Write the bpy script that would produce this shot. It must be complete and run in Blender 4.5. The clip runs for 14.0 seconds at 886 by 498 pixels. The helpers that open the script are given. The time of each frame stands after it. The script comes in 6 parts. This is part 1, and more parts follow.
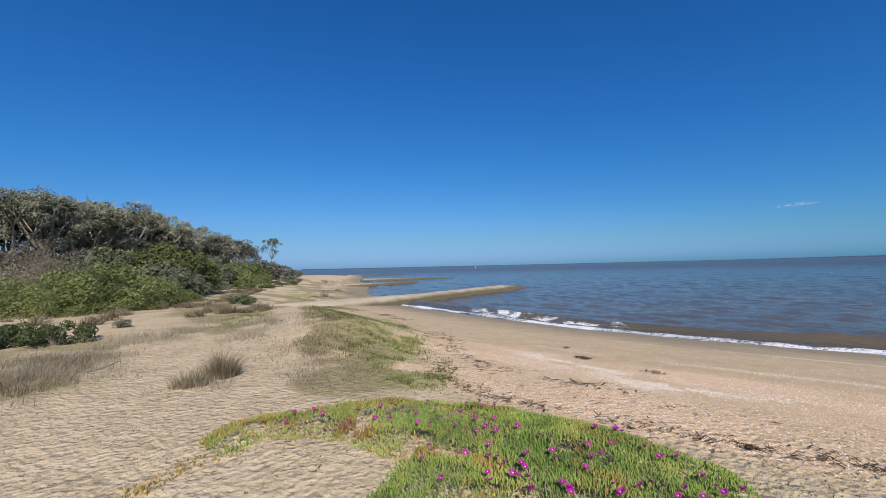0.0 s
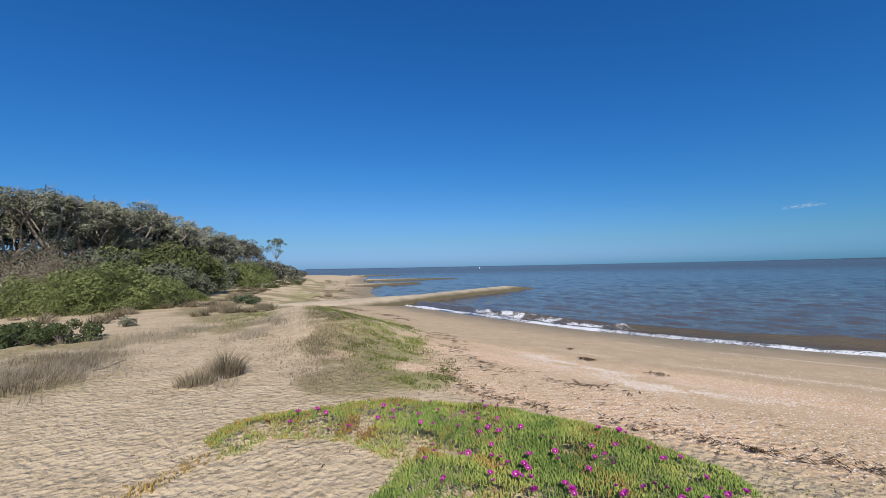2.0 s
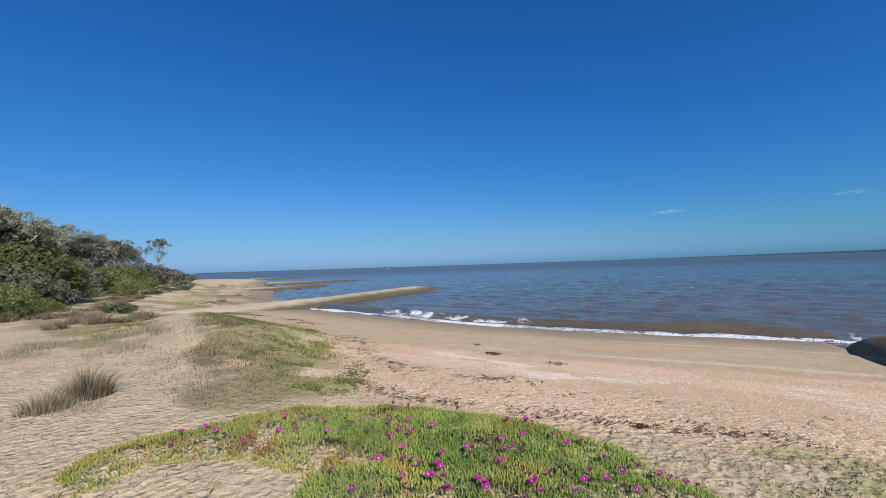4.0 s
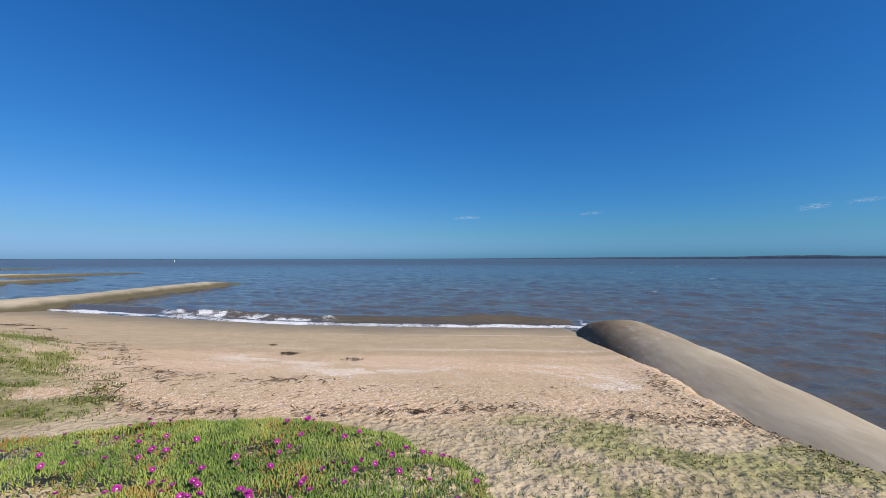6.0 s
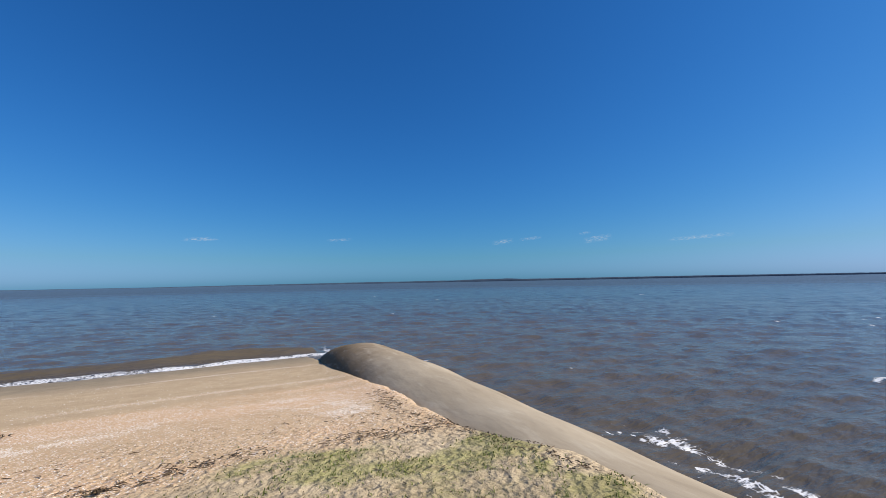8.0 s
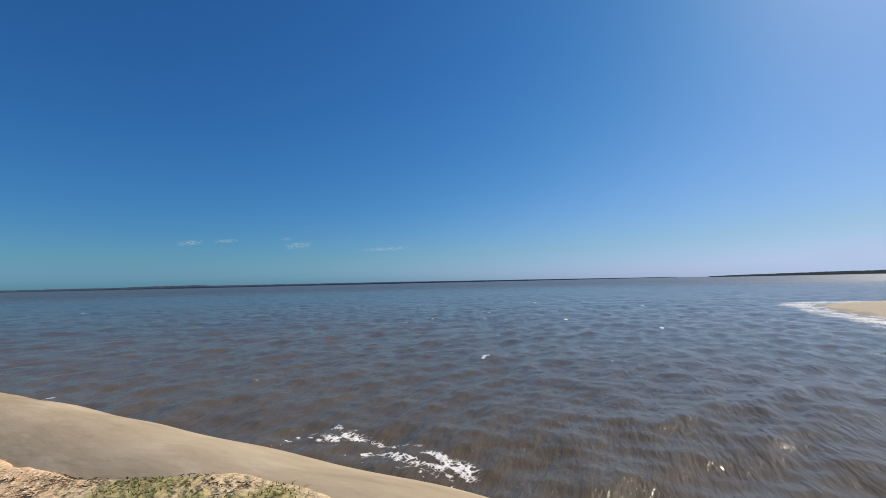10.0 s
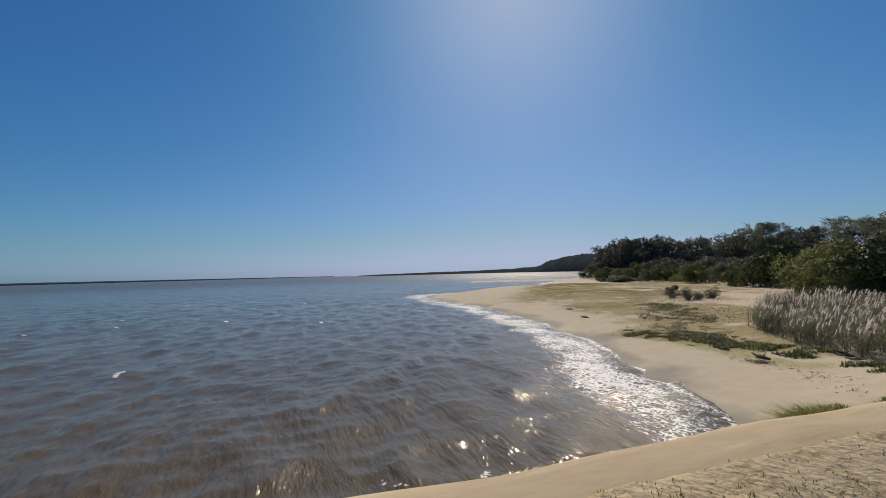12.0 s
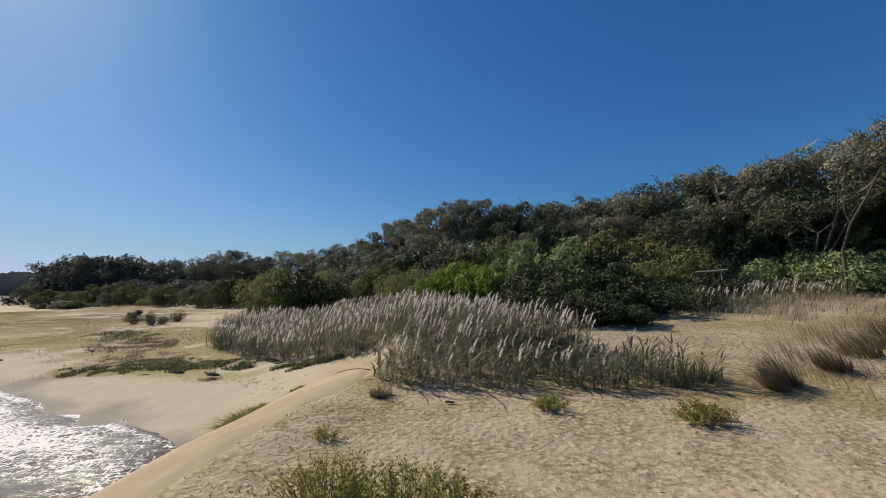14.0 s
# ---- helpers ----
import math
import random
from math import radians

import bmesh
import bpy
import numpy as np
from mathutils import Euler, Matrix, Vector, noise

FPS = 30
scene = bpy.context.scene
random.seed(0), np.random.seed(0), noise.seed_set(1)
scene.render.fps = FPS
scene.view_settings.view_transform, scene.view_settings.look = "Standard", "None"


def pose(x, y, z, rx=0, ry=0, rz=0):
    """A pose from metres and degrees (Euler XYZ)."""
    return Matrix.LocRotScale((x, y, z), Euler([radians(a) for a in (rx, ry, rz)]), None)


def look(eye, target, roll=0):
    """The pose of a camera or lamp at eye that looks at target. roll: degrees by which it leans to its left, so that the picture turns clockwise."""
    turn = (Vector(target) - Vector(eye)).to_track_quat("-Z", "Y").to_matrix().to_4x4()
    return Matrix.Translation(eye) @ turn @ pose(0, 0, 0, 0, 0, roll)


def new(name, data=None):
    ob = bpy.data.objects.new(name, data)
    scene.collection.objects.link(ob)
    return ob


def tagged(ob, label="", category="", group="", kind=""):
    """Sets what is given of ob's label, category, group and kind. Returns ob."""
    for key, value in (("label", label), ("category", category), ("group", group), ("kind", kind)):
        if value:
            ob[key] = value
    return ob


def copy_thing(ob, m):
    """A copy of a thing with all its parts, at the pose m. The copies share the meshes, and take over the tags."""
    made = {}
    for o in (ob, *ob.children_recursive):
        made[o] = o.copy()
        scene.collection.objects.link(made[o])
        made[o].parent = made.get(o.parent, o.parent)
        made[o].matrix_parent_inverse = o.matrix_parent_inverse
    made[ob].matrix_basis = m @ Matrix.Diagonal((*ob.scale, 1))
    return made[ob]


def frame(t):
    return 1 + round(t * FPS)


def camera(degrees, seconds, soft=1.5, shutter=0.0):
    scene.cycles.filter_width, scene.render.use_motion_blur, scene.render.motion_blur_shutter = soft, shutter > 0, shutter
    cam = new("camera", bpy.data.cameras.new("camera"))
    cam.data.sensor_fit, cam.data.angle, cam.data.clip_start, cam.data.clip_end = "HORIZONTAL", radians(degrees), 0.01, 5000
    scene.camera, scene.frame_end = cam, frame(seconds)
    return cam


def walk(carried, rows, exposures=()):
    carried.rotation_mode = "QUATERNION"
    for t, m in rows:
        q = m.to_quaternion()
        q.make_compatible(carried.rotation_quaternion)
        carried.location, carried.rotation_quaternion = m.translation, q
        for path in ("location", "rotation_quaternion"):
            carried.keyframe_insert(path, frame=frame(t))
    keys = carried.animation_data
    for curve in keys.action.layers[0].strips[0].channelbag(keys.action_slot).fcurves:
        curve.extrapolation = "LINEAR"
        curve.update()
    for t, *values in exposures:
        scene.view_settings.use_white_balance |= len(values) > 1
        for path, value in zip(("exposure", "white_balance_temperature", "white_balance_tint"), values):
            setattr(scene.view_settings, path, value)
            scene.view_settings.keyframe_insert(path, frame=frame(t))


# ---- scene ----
# The camera stands on the low foredune and turns from the western bay, over the sea, to the eastern bay and the dune behind.
WALK = (
    (0, -0.110, -0.017, 2.598, -45.22, 2.42, -1.38),
    (0.5, -0.109, -0.018, 2.599, -45.42, 2.39, -1.41),
    (1, -0.110, -0.019, 2.597, -45.62, 2.36, -1.42),
    (1.5, -0.105, -0.022, 2.595, -45.87, 2.40, -1.19),
    (2, -0.106, -0.017, 2.598, -45.75, 2.50, -1.17),
    (2.2, -0.110, -0.010, 2.599, -45.41, 2.55, -1.31),
    (4.3, -0.200, 0.068, 2.554, -28.64, 2.07, -1.05),
    (4.5, -0.198, 0.069, 2.554, -25.39, 1.95, -0.31),
    (5, -0.156, 0.075, 2.558, -21.99, 1.90, 0.21),
    (5.5, -0.076, 0.093, 2.569, -16.38, 1.66, -0.16),
    (6, -0.001, 0.116, 2.565, -8.16, 1.36, -0.12),
    (6.5, 0.067, 0.123, 2.575, 0.01, 1.43, -0.12),
    (7, 0.094, 0.095, 2.597, 9.09, 2.19, -0.54),
    (7.2, 0.111, 0.091, 2.599, 12.14, 2.98, -0.75),
    (9.3, 0.164, 0.013, 2.619, 51.35, 4.85, -0.62),
    (9.5, 0.177, -0.000, 2.626, 55.79, 4.76, -0.56),
    (10, 0.295, -0.072, 2.620, 64.75, 4.55, -1.30),
    (10.5, 0.206, -0.036, 2.604, 73.13, 4.19, -1.82),
    (11, 0.144, -0.004, 2.592, 85.97, 3.69, -2.00),
    (11.5, 0.100, 0.027, 2.574, 97.24, 3.44, -1.77),
    (12, 0.080, 0.062, 2.592, 108.51, 3.34, -1.56),
    (12.5, 0.089, 0.018, 2.592, 119.61, 3.46, -2.02),
    (13, 0.040, -0.053, 2.595, 130.24, 3.86, -1.00),
    (13.5, -0.006, -0.133, 2.593, 149.14, 4.64, -0.97),
    (14, -0.016, -0.231, 2.581, 172.76, 4.61, -1.43),
)


def heading(bearing, pitch):
    """The way along a compass bearing (clockwise from +y) and a pitch, in degrees."""
    b, p = radians(bearing), radians(pitch)
    return Vector((math.sin(b) * math.cos(p), math.cos(b) * math.cos(p), math.sin(p)))


cam = camera(93.26, 14.0, soft=0.5)
PATH = []
for t, x, y, z, bearing, pitch, roll in WALK:
    eye = Vector((x, y, z))
    PATH.append((t, look(eye, eye + heading(bearing, pitch), roll)))
walk(cam, PATH, exposures=(
    (0.0, 0.32, 6600, 10), (7.2, 0.34, 6600, 10), (9.5, 0.48, 7600, 10), (10.0, 0.28, 7700, 10), (10.5, 0.22, 7800, 10), (11.0, -0.1, 8000, 10), (12.5, 0.03, 8300, 10), (13.5, 0.06, 8350, 10), (14.0, 0.24, 8200, 10)))

# ---- sky and sun ----
SUN_BEARING, SUN_HEIGHT = 119.5, 38.0
world = bpy.data.worlds.new("world")
scene.world = world
world.use_nodes = True
wn = world.node_tree.nodes
sky = wn.new("ShaderNodeTexSky")
sky.sky_type, sky.sun_disc = "NISHITA", False
sky.sun_elevation, sky.sun_rotation = radians(SUN_HEIGHT), radians(SUN_BEARING)
sky.air_density, sky.dust_density, sky.ozone_density, sky.altitude = 1.0, 0.7, 6.0, 300
wn["Background"].inputs["Strength"].default_value = 0.128
# very clear, dry air: deep blue overhead, paler low down and towards the sun
bright, tenth, tone, clear = wn.new("ShaderNodeRGBToBW"), wn.new("ShaderNodeMath"), wn.new("ShaderNodeValToRGB"), wn.new("ShaderNodeMix")
tenth.operation, tenth.inputs[1].default_value = "MULTIPLY", 0.1
clear.data_type, clear.blend_type, clear.inputs[0].default_value = "RGBA", "MULTIPLY", 1.0
for k, c in enumerate(((0.12, (0.09, 0.45, 0.80)), (0.36, (0.168, 0.44, 0.62)), (0.56, (0.288, 0.456, 0.648)), (0.95, (0.285, 0.362, 0.475)))):
    e = tone.color_ramp.elements[k] if k < 2 else tone.color_ramp.elements.new(c[0])
    e.position, e.color = c[0], (*c[1], 1)
tone.color_ramp.interpolation = "B_SPLINE"
wl = world.node_tree.links
wl.new(sky.outputs[0], bright.inputs[0]), wl.new(bright.outputs[0], tenth.inputs[0]), wl.new(tenth.outputs[0], tone.inputs[0])
wl.new(sky.outputs[0], clear.inputs[6]), wl.new(tone.outputs[0], clear.inputs[7])
# no yellow haze low down
split, merge, least, most, low_blue, high_red = (wn.new("ShaderNode" + k) for k in ("SeparateColor", "CombineColor", "Math", "Math", "Math", "Math"))
least.operation, most.operation, low_blue.operation, high_red.operation = "MAXIMUM", "MINIMUM", "MULTIPLY", "MULTIPLY"
low_blue.inputs[1].default_value, high_red.inputs[1].default_value = 1.62, 0.72
wl.new(clear.outputs[2], split.inputs[0])
wl.new(split.outputs[1], low_blue.inputs[0]), wl.new(split.outputs[1], high_red.inputs[0])
wl.new(split.outputs[0], most.inputs[0]), wl.new(high_red.outputs[0], most.inputs[1])
wl.new(split.outputs[2], least.inputs[0]), wl.new(low_blue.outputs[0], least.inputs[1])
wl.new(most.outputs[0], merge.inputs[0]), wl.new(split.outputs[1], merge.inputs[1]), wl.new(least.outputs[0], merge.inputs[2])
wl.new(merge.outputs[0], wn["Background"].inputs["Color"])
sun = new("sun", bpy.data.lights.new("sun", "SUN"))
sun.data.energy, sun.data.angle, sun.data.color = 4.6, radians(0.53), (1.0, 0.95, 0.87)
sun.matrix_world = look((0, 0, 60), Vector((0, 0, 60)) - heading(SUN_BEARING, SUN_HEIGHT))

# ---- tools ----
def lattice(ix, iy, seed):
    h = (ix.astype(np.int64) * 374761393 + iy.astype(np.int64) * 668265263 + seed * 1442695041) & 0xFFFFFFFF
    h = ((h ^ (h >> 13)) * 1274126177) & 0xFFFFFFFF
    return ((h ^ (h >> 16)) & 0xFFFF) / 65535.0


def vnoise(x, y, seed=0):
    """Smooth value noise in 0..1, one cell a metre."""
    x, y = np.asarray(x, float), np.asarray(y, float)
    ix, iy = np.floor(x), np.floor(y)
    fx, fy = x - ix, y - iy
    fx, fy = fx * fx * (3 - 2 * fx), fy * fy * (3 - 2 * fy)
    a, b = lattice(ix, iy, seed), lattice(ix + 1, iy, seed)
    c, d = lattice(ix, iy + 1, seed), lattice(ix + 1, iy + 1, seed)
    return (a * (1 - fx) + b * fx) * (1 - fy) + (c * (1 - fx) + d * fx) * fy


def fbm(x, y, seed=0, octaves=3):
    total, amp = 0, 0.5
    for k in range(octaves):
        total = total + amp * vnoise(x * 2**k, y * 2**k, seed + k)
        amp *= 0.5
    return total / (1 - 0.5**octaves)


def smooth(a, b, v):
    u = np.clip((np.asarray(v, float) - a) / (b - a), 0, 1)
    return u * u * (3 - 2 * u)


def strip(x, y, a, b, width):
    """1 along the line from a to b, falling to 0 about a width away."""
    ax, ay, dx, dy = a[0], a[1], b[0] - a[0], b[1] - a[1]
    k = np.clip(((x - ax) * dx + (y - ay) * dy) / (dx * dx + dy * dy), 0, 1)
    return np.exp(-(((x - ax - k * dx) ** 2 + (y - ay - k * dy) ** 2) / width**2))


# ---- lie of the land: z = 0 is the water, the coast runs along x ----
WEST = np.array([(-1500, 480), (-500, 175), (-300, 98), (-145, 58), (-128, 66), (-118, 80), (-82, 54), (-52, 36), (-38, 26), (-25, 18.4), (-19, 17.5), (-13.5, 16.4),
                 (-8.5, 15.6), (-4, 15.6), (0, 16.0), (2.7, 16.1), (9, 16.1)], float)
EAST = np.array([(-9, -5.3), (3.3, -5.5), (4, -5.9), (5.4, -6.8), (6.3, -7.2), (9, -8.3), (12.7, -9.8), (18.7, -11.3), (29.4, -12.6), (40, -12.4),
                 (46, -13.2), (50, -17), (52.5, -25), (54, -31), (58, -36.5), (66, -41.5), (75, -48), (100, -72), (118, -88), (150, -113), (180, -136), (205, -175), (300, -265), (500, -400), (1500, -900)], float)


def inland(x, y, coast):
    """Metres landward of a coast line."""
    at, slope = np.interp(x, coast[:, 0], coast[:, 1]), np.gradient(coast[:, 1], coast[:, 0])
    return (at - y) / np.sqrt(1 + np.interp(x, coast[:, 0], slope) ** 2)


def profile(s, rise, top):
    beach = np.where(s < 0, np.maximum(0.09 * s, -1.6), rise * s)
    return np.where(beach < top - 0.15, beach, top - 0.15 * np.exp(-np.maximum(beach - top + 0.15, 0) / 0.15))


def land(x, y):
    """Height of the ground."""
    x, y = np.asarray(x, float), np.asarray(y, float)
    sw, se = inland(x, y, WEST), inland(x, y, EAST)
    west = profile(sw, 0.091, 1.06) + 0.44 * strip(x, y, (-9.6, 5.9), (-14.6, 7.2), 1.6) + 0.06 * strip(x, y, (2.3, -5), (2.5, 3.4), 0.55) + 0.05 * strip(x, y, (2.3, 6.5), (2.4, 12), 0.5)
    west = west + 0.3 * (fbm(x / 3.2, y / 2.4, 6) - 0.5) * smooth(14, 17, sw) * smooth(-19, -25, x)
    west = west + 5.0 * (1 - np.exp(-0.011 * np.maximum(sw - 20, 0))) * (1 - 0.85 * smooth(38, 95, -x) * smooth(-20, 10, y)) + 0.12 * (fbm(x / 5, y / 5, 3) - 0.5) * smooth(11, 16, sw)
    flat = smooth(8, 28, x)
    east = profile(se, 0.10 + 0.10 * np.exp(-(((x - 3.5) / 2.2) ** 2)), 0.85 - 0.4 * smooth(44, 66, x)) + 4.0 * (1 - 0.86 * flat) * (1 - np.exp(-0.0125 * np.maximum(se - 26, 0)))
    east = east + 0.25 * (fbm(x / 6, y / 6, 5) - 0.5) * smooth(3, 14, se) + 1.1 * flat * smooth(0.5, 0.75, fbm(x / 7, y / 5, 7)) * smooth(34, 44, se) * (1 - smooth(58, 80, x))
    # low wet spits across the eastern bay
    spit = strip(x, y, (101, -46), (92, -62), 5.5) + strip(x, y, (182, -92), (168, -120), 9.0)
    east = np.maximum(east, -0.5 + 0.86 * np.minimum(spit * 1.6, 1))
    # the dune's sand lies up against the tube, and drops away under it
    lip = np.interp(y, *zip((-8.6, 2.0), (-6.4, 2.02), (-4.8, 2.42), (-3.5, 2.52), (-1.5, 2.5), (0, 2.6), (2.3, 2.86), (3.1, 2.78), (3.7, 2.5), (4.3, 2.36), (5, 2.3), (14, 2.3)))
    lip = lip + 0.16 * (fbm(y / 0.5, 0 * y, 8) - 0.5)
    side = smooth(-0.02, 0.6, (x - lip) / np.maximum(1, 1 + 1.2 * np.maximum(-8 - y, 0)))
    z = west * (1 - side) + east * side
    z = np.where(z > 0, z, np.maximum(z, -1.6))
    near = np.exp(-(np.hypot(x, y) / 60) ** 2)
    u, v = 0.82 * x + 0.57 * y, 0.82 * y - 0.57 * x
    fine = 0.014 * (fbm(x / 0.6, y / 0.6, 11) - 0.5) + 0.014 * (fbm(u / 0.16, v / 0.13, 21, 2) - 0.5)
    return z + fine * near * (0.25 + 0.75 * smooth(0.75, 1.0, z)) * smooth(0.02, 0.3, z)


def greens(x, y):
    """Cover of short green grass."""
    g = 1.2 * strip(x, y, (-4.8, 3.9), (-8.0, 5.6), 0.6) + 1.6 * strip(x, y, (-8.0, 5.7), (-13.3, 8.5), 0.8) + 0.9 * strip(x, y, (-13, 8.0), (-17.5, 9.0), 0.7) + 0.7 * strip(x, y, (-11.6, 5.9), (-14, 7.0), 0.5)
    g = g + 0.45 * strip(x, y, (-13.5, 4.8), (-17.5, 7.2), 1.0) + 0.9 * strip(x, y, (-24, 11.5), (-37, 18), 1.5) + 0.5 * strip(x, y, (-9.2, 3.6), (-9.8, 3.8), 0.35) - 0.9 * strip(x, y, (-15.8, 7.2), (-9.3, 4.2), 0.5)
    g = g + (0.75 * strip(x, y, (0.3, 4.1), (2.4, 3.8), 0.35) + 0.4 * strip(x, y, (0.7, 3.4), (2.3, 3.2), 0.5) + 0.8 * strip(x, y, (2.45, 3.6), (2.55, 1.0), 0.3) + 0.35 * strip(x, y, (-0.2, 3.6), (1.4, 2.3), 0.6)) * (0.5 + 0.7 * smooth(0.3, 0.55, fbm(x / 0.45, y / 0.3, 30)))
    g = g + 0.7 * strip(x, y, (13, -12), (6.5, -10.6), 0.7) + 1.1 * strip(x, y, (30, -20), (42, -30), 3.6) * smooth(0.25, 0.5, fbm(x / 4, y / 2.5, 37)) + 0.9 * strip(x, y, (21, -15.8), (14.5, -16.5), 1.0) + 0.4 * strip(x, y, (-1.2, -5.4), (2.3, -5.0), 0.4) + 0.3 * strip(x, y, (2.2, 0.5), (2.0, -4), 0.4)
    return np.clip(g * smooth(0.08, 0.65, fbm(x / 0.9, y / 0.5, 31)) * 1.2 * (1 - smooth(13, 16, x)) + np.maximum(g, 0) * smooth(13, 16, x), 0, 1)


def drys(x, y):
    """Cover of dry grass and litter."""
    d = 1.2 * strip(x, y, (-5.6, 3.1), (-8.2, 4.6), 0.7) + 1.5 * strip(x, y, (-8.2, 4.7), (-14, 7.5), 1.0) + 0.5 * strip(x, y, (-12, 3.3), (-19, 5.5), 1.5) + 0.7 * strip(x, y, (-8.4, -0.2), (-13, 0.4), 1.3) + 0.5 * strip(x, y, (-5, 3.4), (-6.5, 4.2), 0.9)
    d = d + 0.35 * strip(x, y, (-0.3, 3.5), (2.3, 2.6), 0.9) + 0.7 * strip(x, y, (-2, -6.4), (2, -6.4), 0.8) + 0.55 * strip(x, y, (-7, -12), (-16, -16), 5)
    d = d + 1.2 * strip(x, y, (28, -19), (44, -31), 4) + 1.1 * strip(x, y, (22, -15.8), (13, -16.2), 1.4) + 0.9 * strip(x, y, (13, -11.8), (7, -12), 0.8)
    d = d + 1.4 * strip(x, y, (11, -13.4), (26, -25), 2.6) * smooth(0.3, 0.5, fbm(x / 2.5, y / 1.5, 38)) + 1.2 * strip(x, y, (22, -24), (40, -40), 5) * smooth(0.3, 0.55, fbm(x / 5, y / 3, 39)) + 0.6 * strip(x, y, (-3, -6.2), (-7, -6.5), 1.4) + 0.3 * strip(x, y, (1.8, 0.5), (1.2, -4.2), 0.9) + 1.5 * strip(x, y, (-22, 9), (-70, 34), 5) * smooth(0.42, 0.58, fbm(x / 3, y / 1.5, 43)) + 0.5 * strip(x, y, (-13, 4.2), (-18, 6.5), 1.4)
    d = d - 0.9 * strip(x, y, (-15.8, 7.2), (-9.3, 4.2), 0.45) - 0.7 * strip(x, y, (-9.3, 4.2), (-5.8, 2.2), 0.5)
    return np.clip(d * smooth(0.08, 0.75, fbm(x / 0.8, y / 0.6, 41)) * 1.3, 0, 1)


def shells(x, y):
    """Cover of broken shell on the beach."""
    s = inland(x, y, WEST) + 0.5 * (fbm(x / 1.5, y / 1.5, 52) - 0.5)
    zone = smooth(7.2, 8.1, s) * (1 - smooth(11.3, 12.0, s)) * smooth(-11, -6, x) * (1 - smooth(2.2, 2.7, x))
    return np.clip(zone * (0.5 + 0.6 * smooth(0.35, 0.7, fbm(x / 1.8, y / 0.7, 51))), 0, 1) * (1 - greens(x, y)) * (1 - smooth(1.0, 1.06, land(x, y)))


def chalks(x, y):
    """White heaps and swash lines of bleached shell."""
    s = inland(x, y, WEST) + 0.3 * (fbm(x / 2.5, y / 2.5, 53) - 0.5)
    heap = 1.4 * strip(x, y, (0.8, 6.9), (1.5, 5.8), 0.42) + strip(x, y, (-4.9, 7.3), (-2.2, 6.3), 0.5) + 0.8 * strip(x, y, (-2.4, 6.2), (-0.8, 6.6), 0.3)
    line = (0.9 * np.exp(-(((s - 3.35) / 0.13) ** 2)) + 0.6 * np.exp(-(((s - 6.8) / 0.16) ** 2))) * smooth(-7, -3, x) * smooth(0.35, 0.55, fbm(x / 1.2, 0 * x, 54))
    return np.clip((heap * smooth(0.3, 0.6, fbm(x / 0.5, y / 0.3, 55)) + line) * (x < 2.6), 0, 1)


# ---- materials ----
def shader(name, rough=0.8):
    m = bpy.data.materials.new(name)
    m.use_nodes = True
    b = m.node_tree.nodes["Principled BSDF"]
    b.inputs["Roughness"].default_value = rough
    b.inputs["Specular IOR Level"].default_value = 0.25
    return m, m.node_tree.nodes, m.node_tree.links, b


def texnoise(nodes, links, scale, detail=3.0, rough=0.6, vector=None, stretch=None, turn=0.0):
    n = nodes.new("ShaderNodeTexNoise")
    n.inputs["Scale"].default_value, n.inputs["Detail"].default_value, n.inputs["Roughness"].default_value = scale, detail, rough
    if vector is None:
        g = nodes.new("ShaderNodeNewGeometry")
        vector = g.outputs["Position"]
    if stretch:
        mp = nodes.new("ShaderNodeMapping")
        mp.inputs["Scale"].default_value = stretch
        mp.inputs["Rotation"].default_value = (0, 0, radians(turn))
        links.new(vector, mp.inputs["Vector"])
        vector = mp.outputs["Vector"]
    links.new(vector, n.inputs["Vector"])
    return n.outputs["Fac"]


def ramp(nodes, links, fac, stops):
    r = nodes.new("ShaderNodeValToRGB")
    while len(r.color_ramp.elements) < len(stops):
        r.color_ramp.elements.new(0.5)
    for e, (p, c) in zip(r.color_ramp.elements, stops):
        e.position, e.color = p, (*c, 1) if len(c) == 3 else c
    links.new(fac, r.inputs["Fac"])
    return r.outputs["Color"]


def remap(nodes, links, fac, a, b, lo=0.0, hi=1.0):
    r = nodes.new("ShaderNodeMapRange")
    r.interpolation_type = "SMOOTHSTEP"
    for k, v in zip(("From Min", "From Max", "To Min", "To Max"), (a, b, lo, hi)):
        r.inputs[k].default_value = v
    links.new(fac, r.inputs["Value"])
    return r.outputs["Result"]


def calc(nodes, links, op, a, b):
    n = nodes.new("ShaderNodeMath")
    n.operation = op
    for k, v in enumerate((a, b)):
        if isinstance(v, (int, float)):
            n.inputs[k].default_value = v
        else:
            links.new(v, n.inputs[k])
    return n.outputs[0]


def blend(nodes, links, fac, a, b, kind="MIX"):
    n = nodes.new("ShaderNodeMix")
    n.data_type, n.blend_type = "RGBA", kind
    for k, v in ((0, fac), (6, a), (7, b)):
        if isinstance(v, (int, float)):
            n.inputs[k].default_value = v
        elif isinstance(v, tuple):
            n.inputs[k].default_value = (*v, 1)
        else:
            links.new(v, n.inputs[k])
    return n.outputs[2]


def relief(nodes, links, bsdf, height, strength, distance):
    n = nodes.new("ShaderNodeBump")
    n.inputs["Strength"].default_value, n.inputs["Distance"].default_value = strength, distance
    links.new(height, n.inputs["Height"])
    links.new(n.outputs["Normal"], bsdf.inputs["Normal"])


def attribute(nodes, name):
    n = nodes.new("ShaderNodeAttribute")
    n.attribute_name = name
    return n.outputs["Fac"]


